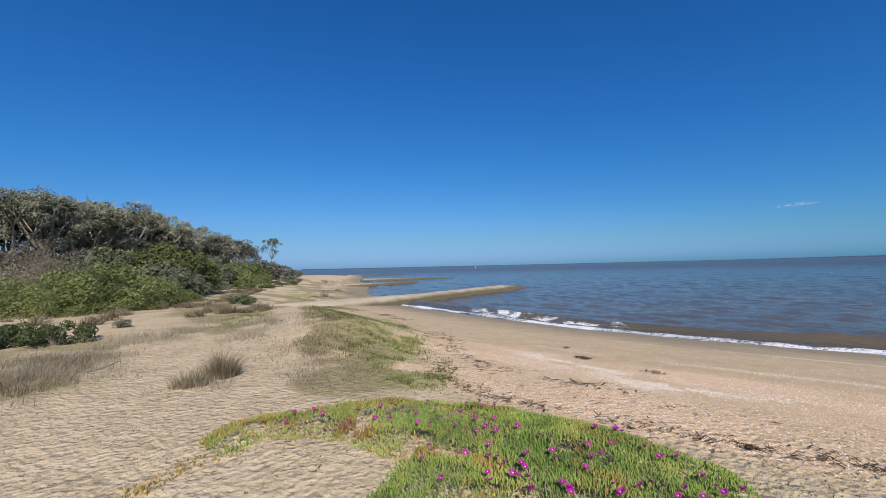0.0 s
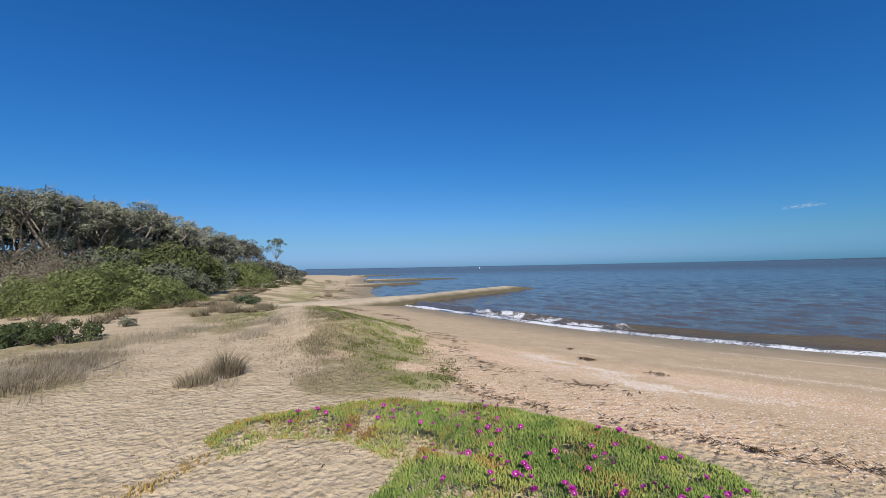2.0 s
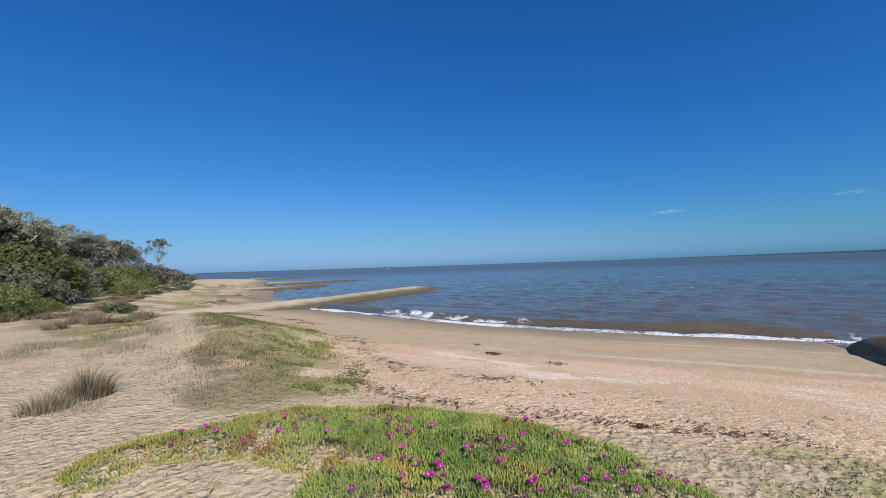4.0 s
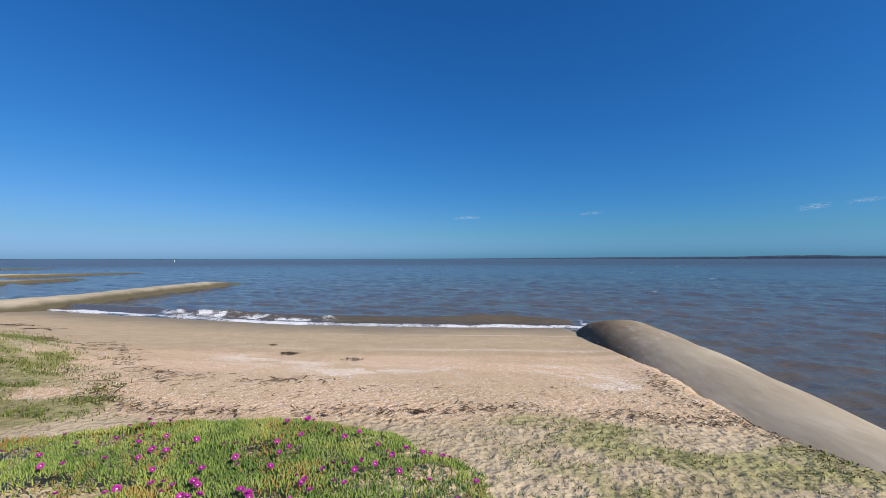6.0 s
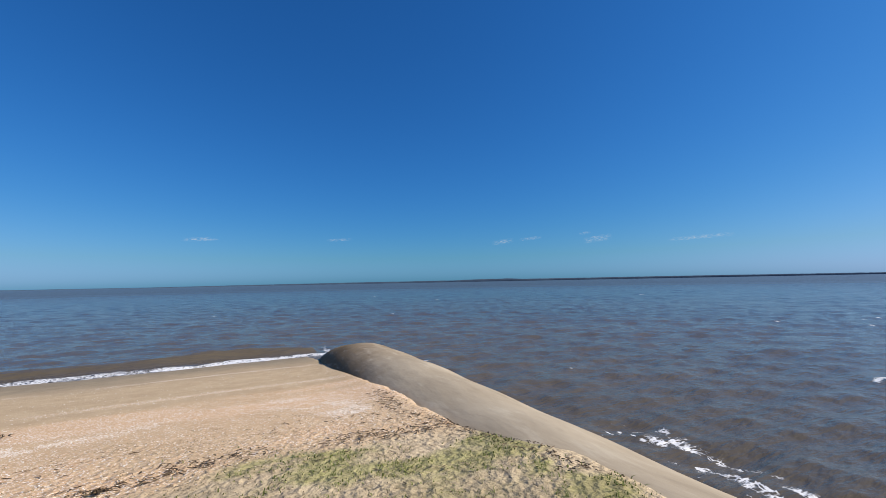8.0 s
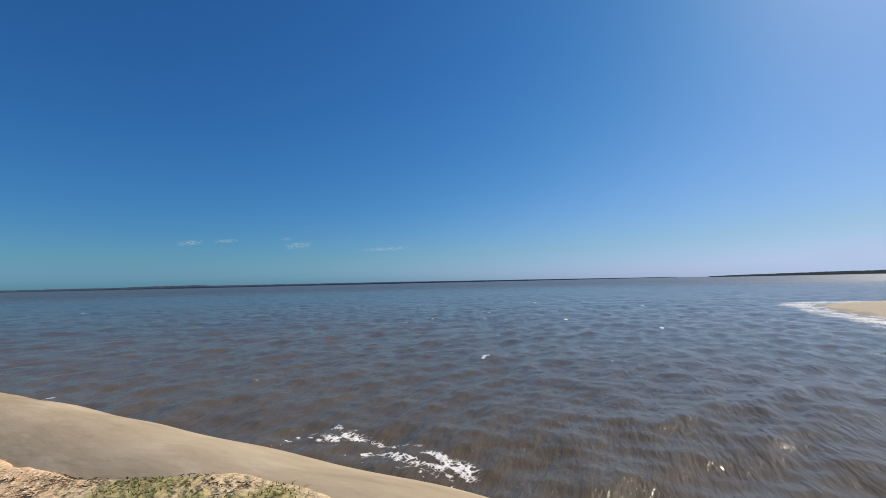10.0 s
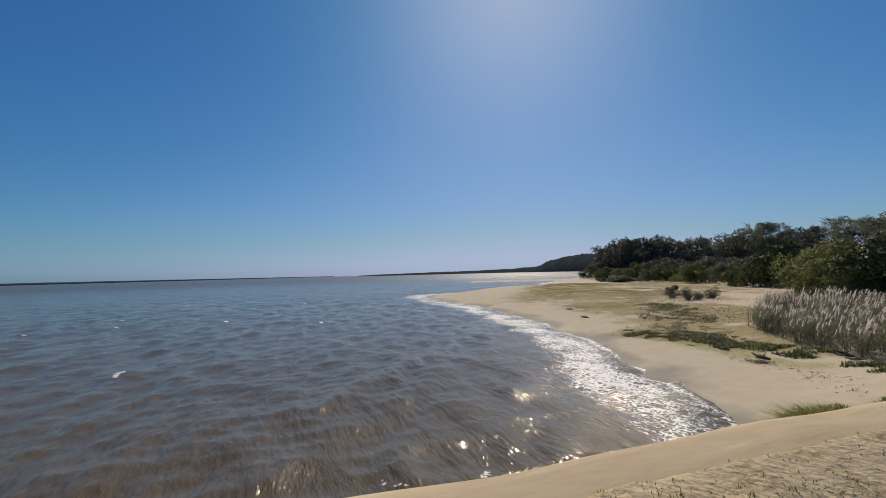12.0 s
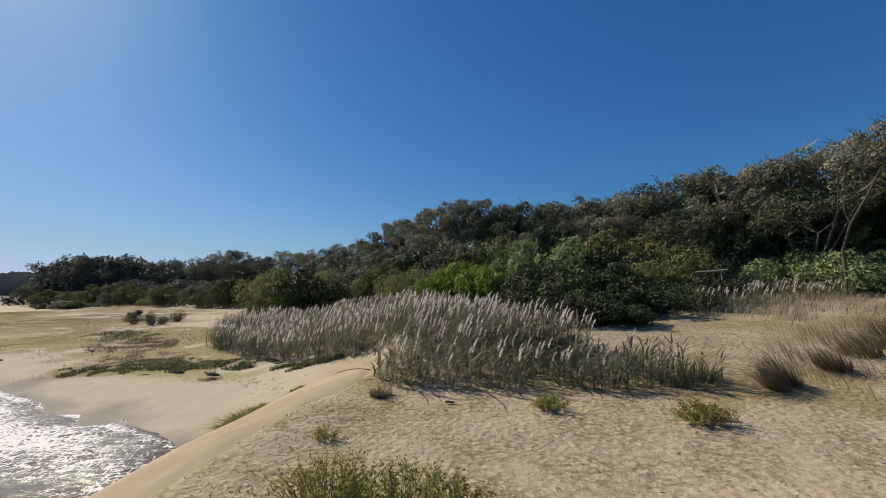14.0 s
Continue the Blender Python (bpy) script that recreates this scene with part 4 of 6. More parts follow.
# ---- trees and shrubs ----
# rows: bearing, distance, height angle of the top, kind, width
r = np.random.default_rng(12)
TREES = {
    "a": (make_tree(r, "banksia_tree", "grey-green banksia with crooked pale trunks on the dune", 7, 3.0, LEAF_GREY, GREY_BARK, 8700, 0.143, bare=0.4), 7),
    "b": (make_tree(r, "banksia_tree", "dense grey-green banksia tree on the dune", 7, 3.3, LEAF_GREY, GREY_BARK, 9100, 0.143, bare=0.32), 7),
    "c": (make_tree(r, "tea_tree", "dark green coastal tea tree on the dune", 7, 3.0, LEAF_DARK, BARK, 7600, 0.157, bare=0.26, flat=0.75), 7),
    "d": (make_tree(r, "tea_tree", "dark rounded tea tree with a closed crown", 7, 3.6, LEAF_DARK, BARK, 8000, 0.157, bare=0.18, flat=0.8), 7),
    "e": (make_tree(r, "lone_tree", "thin lone tree with a small tufted crown", 9, 1.9, LEAF_DARK, BARK, 2400, 0.15, bare=0.45, clumps=14, flat=0.7, girth=0.45), 9),
    "f": (make_tree(r, "gum_tree", "tall open-crowned gum tree with bare limbs", 8, 2.6, LEAF_GREY, GREY_BARK, 6800, 0.134, bare=0.45, clumps=8), 8),
    "p": (make_tree(r, "distant_tree", "dark rounded tree on the distant dune", 7, 3.6, LEAF_FAR, BARK, 3500, 0.314, bare=0.02, clumps=46, flat=1.0), 7),
    "q": (make_tree(r, "distant_tree", "grey-green tree on the distant dune", 7, 3.2, LEAF_GREY, BARK, 3500, 0.314, bare=0.06, clumps=40, flat=0.95), 7),
}
BUSHES = {
    "g": (make_bush(r, "wattle_bush", "dense green coastal wattle bush", 2.4, 2.6, LEAF_GREEN, 7200, 0.095, 26), 2.4),
    "h": (make_bush(r, "saltbush", "grey-green rounded coastal shrub", 2.4, 2.2, LEAF_SALT, 5200, 0.134, 22), 2.4),
    "i": (make_bush(r, "withered_bush", "brown withered shrub among green bushes", 2.4, 2.4, LEAF_BROWN, 7800, 0.042, 26), 2.4),
    "j": (make_bush(r, "bright_bush", "bright yellow-green shrub at the dune's foot", 2.4, 2.0, LEAF_BRIGHT, 5700, 0.134, 22), 2.4),
    "k": (make_bush(r, "dark_bush", "dark green shrub at the dune's foot", 2.4, 2.2, LEAF_DEEP, 5200, 0.134, 22), 2.4),
    "o": (make_bush(r, "olive_bush", "olive-green shrub on the dune", 2.4, 2.2, LEAF_OLIVE, 5300, 0.134, 22), 2.4),
    "n": (make_bush(r, "pale_bush", "pale green rounded shrub below the trees", 2.4, 2.6, LEAF_PALE, 5700, 0.129, 24), 2.4),
    "m": (make_bush(r, "distant_bush", "dark low shrub on the distant dune", 2.4, 2.4, LEAF_FAR, 2200, 0.22), 2.4),
}
TREE_ROWS_A = [
    (-97, 35, 9.0, "a"), (-92.5, 37, 8.2, "b"), (-89.5, 38, 8.0, "f"), (-87, 40, 7.7, "b"), (-85, 42, 7.6, "a"), (-82.8, 44, 7.0, "f"), (-80.6, 46, 6.9, "a"),
    (-78.6, 50, 6.0, "b"), (-76.8, 54, 5.4, "f"), (-75.2, 60, 4.7, "b"), (-73.6, 68, 4.0, "q"), (-72, 76, 3.8, "p"), (-71.3, 84, 3.4, "p", 0.8), (-70.3, 92, 3.1, "p", 0.7),
    (-67.6, 125, 4.1, "e"), (146.2, 72, 4.6, "a", 0.8), (150, 66, 3.6, "p"), (154, 60, 4.5, "b"), (158, 54, 4.8, "c"), (162, 48, 5.8, "a"), (165.2, 43, 6.8, "c"),
    (168, 38, 8.4, "f"), (171.5, 35, 10.0, "a"), (176, 33, 10.9, "f"), (180, 32, 10.0, "c"), (184, 31.5, 9.7, "d"), (188, 31, 10.1, "c"), (191.5, 30, 10.4, "b"),
]
TREE_ROWS_B = [
    (195, 29, 10.0, "c"), (198.5, 28, 10.1, "a"), (202.2, 27, 11.0, "c"), (205.5, 27, 11.5, "a"), (209, 26.5, 11.7, "b"), (213, 26, 11.7, "a"), (217, 27, 12.1, "f"),
    (221, 26, 13.1, "f"), (225, 26, 13.4, "a"), (130.4, 96, 2.9, "p"), (132, 93, 3.5, "p"), (134, 91, 3.6, "p"), (136, 90, 3.3, "p"), (138, 88, 2.9, "p"),
    (140.2, 84, 3.2, "p"), (142.4, 80, 3.1, "q"), (144.5, 76, 3.5, "p"), (148, 70, 3.2, "p"),
]
skyline(TREES, TREE_ROWS_A + TREE_ROWS_B, "trees on the dune", 4, "dbc")
SHRUB_ROWS_A = [
    (-94, 24, 0.1, "g"), (-91, 24.5, 0.4, "g"), (-88.6, 24, 0.7, "g"), (-86.4, 24.5, 1.4, "g"), (-84.4, 24, 2.0, "g"), (-82.3, 24, 1.2, "g"), (-80.6, 25, 0.2, "g"),
    (-79.0, 26, -0.9, "g"), (-77.2, 27, -1.7, "g"), (-75.6, 27, -2.4, "g", 0.9), (-83, 22.5, -0.6, "g"), (-87.5, 22.5, -0.8, "g"), (-80.5, 23, -1.6, "g"), (-91, 31, 3.6, "i"),
    (-88.6, 31, 3.8, "i"), (-86, 31, 2.7, "i"), (-83.5, 31, 3.6, "g"), (-81, 30, 2.6, "o"), (-84.4, 30, 3.0, "h"), (-79.4, 33, 3.6, "o"), (-78, 36, 3.0, "g"),
    (-76.3, 36, 1.0, "h"), (-75.2, 46, 2.3, "h"), (-73.8, 50, 2.0, "k"), (-72.5, 48, 1.4, "g"), (-71, 52, 1.4, "g"), (-69.8, 58, 1.2, "k"), (-68.6, 66, 1.6, "m"),
]
SHRUB_ROWS_B = [
    (-67.4, 78, 1.1, "m"), (-66.2, 86, 0.7, "m"), (-65.2, 96, 0.2, "m"), (-64.3, 105, -0.1, "m"), (131, 100, 2.0, "m", 1.4), (133.5, 97, 2.2, "m", 1.4), (136, 95, 2.2, "m", 1.4),
    (138.5, 92, 2.0, "m", 1.4), (141, 88, 2.2, "m", 1.4), (143.5, 84, 2.2, "m", 1.4), (146, 80, 2.4, "m", 1.4), (148.5, 74, 2.4, "m", 1.4), (128, 110, 0.5, "m"), (130, 100, 0.6, "m"),
    (132.5, 90, 0.7, "m"), (135, 82, 1.1, "m"), (137.3, 74, 1.3, "m"), (139.5, 66, 0.9, "m"), (141.5, 60, 1.3, "m"), (143.7, 55, 1.2, "h"), (145.6, 50, 1.5, "k"),
    (150.4, 29, 1.6, "o"), (152.6, 26, 2.2, "o"), (155.4, 25, 2.3, "k"), (148, 42, 2.5, "k"), (150.4, 37, 2.8, "g"), (153, 33, 2.4, "k"),
]
SHRUB_ROWS_C = [
    (156, 30, 2.3, "g"), (159, 28, 2.6, "g"), (162, 26, 2.8, "h"), (165, 23, 2.7, "o"), (168, 21, 2.4, "g"), (171, 19.5, 2.1, "h"), (170.8, 17, 0.6, "j", 0.8),
    (173.4, 17.5, 2.2, "j", 0.8), (175.6, 17, 3.0, "j", 0.8), (178.6, 16.5, 2.4, "j", 0.8), (181.5, 17, 1.0, "k"), (184.5, 16, 2.1, "k"), (182.3, 21, 6.0, "n", 0.6), (186, 20.5, 6.7, "n", 0.7),
    (187.5, 14.6, 1.5, "k"), (193, 14.4, 0.6, "k"), (185, 14.8, 1.2, "k"), (197.6, 14.0, -1.6, "j", 0.6), (196, 15.6, 0.6, "k"), (190.5, 14.8, 1.9, "k"), (193.5, 16, 2.2, "k"), (195.5, 17.5, 3.0, "k"),
    (198.5, 17.5, 1.6, "o"), (200, 17, 2.6, "g"), (203, 20, 1.8, "o"), (160, 36, 4.6, "h"), (166, 31, 5.2, "h"), (171, 27, 5.6, "k"), (176, 25, 6.2, "h"),
]
SHRUB_ROWS_D = [
    (181, 25, 6.0, "o"), (189, 24, 6.0, "k"), (194, 23, 6.0, "o"), (199, 22, 5.6, "g"), (203, 25, 5.2, "o"), (207, 25.5, 5.6, "h"), (211, 26, 5.4, "k"),
    (215, 26.5, 5.8, "h"), (219, 26.5, 5.6, "o"), (223, 27, 5.6, "k"), (201, 27, 7.4, "h"), (206, 28, 8, "g"), (213, 28, 8.4, "h"), (218, 28, 8, "o"),
    (156, 40, 3.4, "h"), (163, 32, 4, "h"), (168, 29, 4.2, "g"), (173, 23, 4.2, "k"), (178, 22, 4.6, "o"), (186, 22, 4.6, "k"), (191, 21, 4.8, "k"),
    (196, 21, 4.6, "k"), (206.5, 23, 0.4, "h", 1.3), (208.4, 23.5, 2.4, "n", 0.9), (211, 24, 3.1, "n", 0.9), (213.4, 25, 1.6, "h"), (215, 23, 2.2, "n", 1.1), (217.4, 23, 2.7, "n", 1.1),
]
SHRUB_ROWS_E = [
    (-79.6, 29, 1.5, "h"), (-77.4, 31, 0.9, "h"), (-88.4, 28, 2.6, "i", 1.1), (-90.5, 29, 3.0, "i", 1.1),
    (183.5, 13.2, -0.6, "k", 1.3), (186.5, 12.4, -1.0, "k", 1.3), (189.6, 11.8, -1.2, "k", 1.3), (192.6, 11.6, -1.6, "k", 1.3), (195.4, 11.6, -2.4, "k", 1.3), (193.6, 13.6, -0.2, "k", 1.2), (198.4, 13.8, -0.8, "k", 1.5), (201.4, 15.6, -0.2, "k", 1.5), (204.0, 18.0, 0.6, "k", 1.2),
    (129.6, 84, 0.3, "o"), (131.4, 76, 0.2, "h"), (133.2, 70, 0.7, "o"), (134.4, 62, 0.0, "h"), (136.2, 60, 0.6, "o"), (138.2, 56, 0.2, "g"), (139.6, 52, 0.4, "o"), (142.6, 46, 0.6, "h"), (144.4, 42, 0.3, "o"),
    (220.2, 23, 2.2, "n", 1.2), (222.5, 24, 2.2, "g"),
]
skyline(BUSHES, SHRUB_ROWS_A + SHRUB_ROWS_B + SHRUB_ROWS_C + SHRUB_ROWS_D + SHRUB_ROWS_E, "shrubs on the dune", 5)

# low scrub that thins out onto the sand flats
r = np.random.default_rng(23)
scrub = [make_bush(r, "low_scrub", label, 1.0, 1.2, leaf, 900, 0.16, 14) for leaf, label in ((LEAF_DARK, "low dark scrub at the edge of the sand flat"), (LEAF_OLIVE, "low olive scrub at the edge of the sand flat"), (LEAF_GREY, "low grey scrub at the edge of the sand flat"))]
spots = [(129 + 22 * r.random(), 58 + 34 * r.random()) for _ in range(64)] + [(-76 + 11 * r.random(), 40 + 40 * r.random()) for _ in range(14)]
spots += [(-73 + 14 * r.random(), 22 + 42 * r.random() ** 1.3) for _ in range(60)]
for k, (bearing, distance) in enumerate(spots):
    x, y = polar(bearing, distance)
    if x < 0 and inland(np.array([x]), np.array([y]), WEST)[0] < 9:
        continue
    m = pose(x, y, ground_at(x, y) - 0.05, 0, 0, r.random() * 360)
    made = scrub[k] if k < 3 else copy_thing(scrub[k % 3], m)
    made.matrix_basis = m
    size = (0.5 + 0.8 * r.random()) * (0.42 if k >= 78 else 1.0)
    made.scale = (size * 1.5, size * 1.5, size)
    tagged(made, group="scrub on the sand flats")


# ---- reeds ----
def build_reeds(name, label, corners, density, height, seed, plume=0.5, drift=(-0.12, 0.03), nod=(-0.3, 0.08)):
    """A bed of reeds: stems with long leaves, some with a feathery plume."""
    r = np.random.default_rng(seed)
    c = np.array(corners, float)
    lo, hi = c.min(0), c.max(0)
    n = int(density * (hi - lo).prod())
    p = lo + (hi - lo) * r.random((n, 2))
    inside = np.zeros(n, bool)
    for (x1, y1), (x2, y2) in zip(c, np.roll(c, -1, 0)):
        cross = ((y1 > p[:, 1]) != (y2 > p[:, 1])) & (p[:, 0] < (x2 - x1) * (p[:, 1] - y1) / (y2 - y1 + 1e-12) + x1)
        inside ^= cross
    p = p[inside & (fbm(p[:, 0] / 0.7, p[:, 1] / 0.7, seed) > 0.3)]
    n = len(p)
    foot = np.column_stack([p, land(p[:, 0], p[:, 1]) - 0.03])
    tall = height * (0.5 + 0.5 * r.random(n)) * (0.75 + 0.4 * vnoise(p[:, 0] / 1.1, p[:, 1] / 1.1, seed + 1))
    pieces = [blades(r, foot, tall, 0.009, 0.25, drift, 0.4)]
    for k in range(7):
        up = foot + np.array([drift[0] * 0.3, drift[1] * 0.3, 1]) * (tall * (0.06 + 0.12 * k))[:, None]
        pieces.append(blades(r, up, tall * (0.16 + 0.2 * r.random(n)), 0.021, 2.4, (drift[0] * 1.6, drift[1] * 1.6), 1.2))
    v, f = joined(pieces)
    ob = thing(name, label, "reeds", kind="stuff", data=mesh_of(name, v, f, REED, 3))
    top = foot + np.column_stack([np.full(n, drift[0]), np.full(n, drift[1]), np.ones(n)]) * (tall * 0.88)[:, None]
    top = top[r.random(n) < plume]
    heads = []
    long = (0.6 + 0.7 * r.random(len(top)))[:, None]
    for k in range(15):
        bow = 0.3 + 0.07 * k
        heads.append(blades(r, top + np.array([nod[0] * bow, nod[1] * bow, 1.0]) * 0.0105 * k * long, 0.055 * (1.15 - 0.045 * k), 0.019, 1.5, nod, 0.8))
    if len(top):
        v, f = joined(heads)
        part("plume_cover", mesh_of("plume_cover", v, f, PLUME, 3), ob, "pale feathery seed heads")


build_reeds("reed_bed", "bed of reeds with pale feathery plumes", [(10.6, -14.3), (8.1, -12.6), (5.9, -11.3), (4.2, -10.4), (2.9, -9.6), (2.0, -8.8), (1.5, -7.6), (-1.0, -7.3), (-1.7, -7.7), (-1.2, -9.0), (0.2, -11.2), (2, -14.5), (7, -18.5), (12.5, -18.5)], 66, 0.88, 5, plume=0.4)
build_reeds("reed_fringe", "sparse grey-green reeds at the edge of the sand", [(1.95, -6.5), (1.45, -6.0), (0, -5.9), (-1.6, -6.0), (-2.9, -6.2), (-2.6, -7.4), (1.8, -7.6)], 70, 0.62, 6, plume=0.15)
build_reeds("far_reeds", "dry reeds along the foot of the dune", [(-5.6, -12.8), (-7.0, -13.2), (-9, -15), (-14, -17.5), (-15, -21), (-9, -19), (-6.2, -15)], 18, 0.75, 7, plume=0.6)

# ---- low plants ----
r = np.random.default_rng(21)


def scatter_blades(name, label, count, radius, cover, height, width, material, seed, lean=0.8):
    r = np.random.default_rng(seed)
    d, q = 1.5 + radius * r.random(count) ** 1.2, r.random(count) * 6.28
    x, y = np.sin(q) * d, np.cos(q) * d
    keep = (r.random(count) < cover(x, y)) & (land(x, y) > 0.3)
    x, y = x[keep], y[keep]
    foot = np.column_stack([x, y, land(x, y) - 0.005])
    v, f = blades(r, foot, height, width, lean)
    thing(name, label, "grass", kind="stuff", data=mesh_of(name, v, f, material, 3))


scatter_blades("short_grass", "thin short green grass on the berm", 420000, 16, lambda x, y: greens(x, y) * smooth(0.42, 0.58, fbm(x / 0.22, y / 0.14, 34)), 0.032, 0.009, TURF, 31, 1.9)
def build_berm_grass():
    """Small tufts of grass over the low mound beside the beach."""
    r = np.random.default_rng(33)
    n = 150000
    x, y = -16 + 12.5 * r.random(n), 3.6 + 6.6 * r.random(n)
    keep = r.random(n) < 0.8 * greens(x, y) * smooth(0.45, 0.6, fbm(x / 0.4, y / 0.2, 35))
    x, y = x[keep], y[keep]
    v, f = blades(r, np.column_stack([x, y, land(x, y) - 0.005]), 0.055, 0.012, 1.5)
    thing("berm_grass", "short yellow-green grass tufts on the sandy mound", "grass", kind="stuff", data=mesh_of("berm_grass", v, f, TURF, 3))


build_berm_grass()
scatter_blades("dry_grass", "sparse dry grass over the sand", 130000, 19, lambda x, y: smooth(0.25, 0.9, drys(x, y)), 0.032, 0.006, STRAW, 32, 2.0)

def build_field():
    """Long dry grass on the slope below the trees."""
    r = np.random.default_rng(35)
    n = 26000
    x, y = -20 + 18 * r.random(n), -24 + 15 * r.random(n)
    keep = r.random(n) < smooth(0.15, 0.8, strip(x, y, (-8.5, -14.5), (-17, -18), 3.6)) * smooth(0.3, 0.55, fbm(x / 1.4, y / 1.4, 36))
    x, y = x[keep], y[keep]
    v, f = blades(r, np.column_stack([x, y, land(x, y) - 0.02]), 0.28, 0.014, 0.8, (-0.3, 0.1), 0.8)
    thing("dry_meadow", "long golden dry grass below the trees", "grass", kind="stuff", data=mesh_of("dry_meadow", v, f, GOLD, 3))


build_field()


def build_flat_grass():
    """Low sparse grass on the eastern sand flat."""
    r = np.random.default_rng(39)
    n = 170000
    x, y = 10 + 42 * r.random(n), -42 + 31 * r.random(n)
    cover = strip(x, y, (28, -19), (44, -31), 4) + strip(x, y, (22, -15.8), (13, -16.2), 1.4) + 0.9 * strip(x, y, (13.5, -11.9), (8, -12.2), 0.8) + 0.5 * strip(x, y, (22, -24), (40, -40), 5) + strip(x, y, (14, -15.5), (27, -26), 2.4)
    keep = r.random(n) < cover * smooth(0.3, 0.55, fbm(x / 1.6, y / 0.9, 40))
    x, y = x[keep], y[keep]
    v, f = blades(r, np.column_stack([x, y, land(x, y) - 0.01]), 0.06, 0.02, 1.9)
    thing("flat_grass", "low olive-brown grass on the eastern sand flat", "grass", kind="stuff", data=mesh_of("flat_grass", v, f, FLAT, 3))


FLAT = leafy("flat_grass", [(0.09, 0.085, 0.035), (0.17, 0.155, 0.065), (0.27, 0.235, 0.11)], through_light=0.2)
build_flat_grass()


def build_haze():
    """Fine dead grass in loose beds on the western sand."""
    r = np.random.default_rng(37)
    n = 170000
    x, y = -15 + 9.5 * r.random(n), -3 + 9.5 * r.random(n)
    cover = 1.2 * strip(x, y, (-6.5, 1.35), (-6.95, 1.75), 0.4) + 1.2 * strip(x, y, (-8.0, -0.4), (-10.2, 0.3), 0.75) + 0.6 * strip(x, y, (-9.5, 3.6), (-12.5, 5.0), 0.7) + 0.35 * strip(x, y, (-11.5, 1.2), (-13, 3.2), 0.8)
    keep = r.random(n) < 0.7 * cover * smooth(0.38, 0.64, fbm(x / 0.6, y / 0.6, 38))
    x, y = x[keep], y[keep]
    v, f = blades(r, np.column_stack([x, y, land(x, y) - 0.01]), 0.17, 0.005, 1.2, (-0.3, 0.15), 0.8)
    thing("dead_grass", "fine grey-brown dead grass on the sand", "grass", kind="stuff", data=mesh_of("dead_grass", v, f, GOLD, 3))


build_haze()


def build_mound_grass():
    """Fine dead grass over the crown of the sandy mound."""
    r = np.random.default_rng(36)
    n = 120000
    x, y = -16 + 11 * r.random(n), 2.4 + 6.4 * r.random(n)
    cover = strip(x, y, (-5.8, 3.2), (-8.2, 4.6), 0.65) + strip(x, y, (-8.2, 4.7), (-14, 7.5), 1.0)
    cover = cover * (1 - strip(x, y, (-15.8, 7.2), (-9.3, 4.2), 0.5)) * (1 - 0.8 * greens(x, y))
    keep = r.random(n) < 0.55 * cover * smooth(0.3, 0.6, fbm(x / 0.35, y / 0.3, 42))
    x, y = x[keep], y[keep]
    v, f = blades(r, np.column_stack([x, y, land(x, y) - 0.01]), 0.085, 0.006, 1.5)
    thing("mound_grass", "fine brown dead grass over the sandy mound", "grass", kind="stuff", data=mesh_of("mound_grass", v, f, RUSH, 3))


build_mound_grass()


def build_blown_grass():
    """Fine purple-brown grass combed over by the wind, in loose clumps."""
    r = np.random.default_rng(44)
    n = 60000
    x, y = -13 + 9 * r.random(n), -13 + 7.5 * r.random(n)
    cover = strip(x, y, (-5.2, -7.4), (-10.5, -11.0), 1.3)
    keep = r.random(n) < 0.4 * cover * smooth(0.48, 0.64, fbm(x / 0.8, y / 0.8, 45))
    x, y = x[keep], y[keep]
    v, f = blades(r, np.column_stack([x, y, land(x, y) - 0.01]), 0.36, 0.005, 0.5, (0.7, 0.25), 0.9)
    thing("blown_grass", "fine purple-brown grass combed over by wind", "grass", kind="stuff", data=mesh_of("blown_grass", v, f, RUSH, 3))


build_blown_grass()

# pigface: a mat of upright three-sided leaves
MAT = np.array([(-4.0, 0.85), (-4.35, 1.0), (-4.75, 1.42), (-4.62, 1.9), (-4.5, 2.55), (-4.05, 3.15), (-3.25, 3.6), (-2.36, 3.88), (-1.54, 3.9), (-1.0, 3.76), (-0.5, 3.45), (-0.12, 3.08), (0.0, 2.7), (-0.05, 2.1),
                (-0.5, 1.6), (-1.5, 1.3), (-2.3, 1.3), (-2.6, 1.75), (-2.85, 2.12), (-3.2, 2.02), (-3.45, 2.02), (-4.05, 1.55), (-3.85, 1.05)])


def in_shape(x, y, corners):
    inside = np.zeros(len(x), bool)
    gap = np.full(len(x), 9.0)
    for (x1, y1), (x2, y2) in zip(corners, np.roll(corners, -1, 0)):
        inside ^= ((y1 > y) != (y2 > y)) & (x < (x2 - x1) * (y - y1) / (y2 - y1 + 1e-12) + x1)
        k = np.clip(((x - x1) * (x2 - x1) + (y - y1) * (y2 - y1)) / ((x2 - x1) ** 2 + (y2 - y1) ** 2), 0, 1)
        gap = np.minimum(gap, np.hypot(x - x1 - k * (x2 - x1), y - y1 - k * (y2 - y1)))
    return np.where(inside, gap, -gap)


def mat_height(x, y):
    g = in_shape(x, y, MAT) + 0.25 * (fbm(x / 0.35, y / 0.35, 91) - 0.5)
    hole = strip(x, y, (-2.65, 2.4), (-2.45, 2.45), 0.1)
    return np.where(hole > 0.4, -1, g), 0.10 * smooth(0, 0.35, g) * (0.45 + 1.1 * fbm(x / 0.35, y / 0.35, 95)) * (1 - 0.8 * smooth(0.02, 0.4, hole))


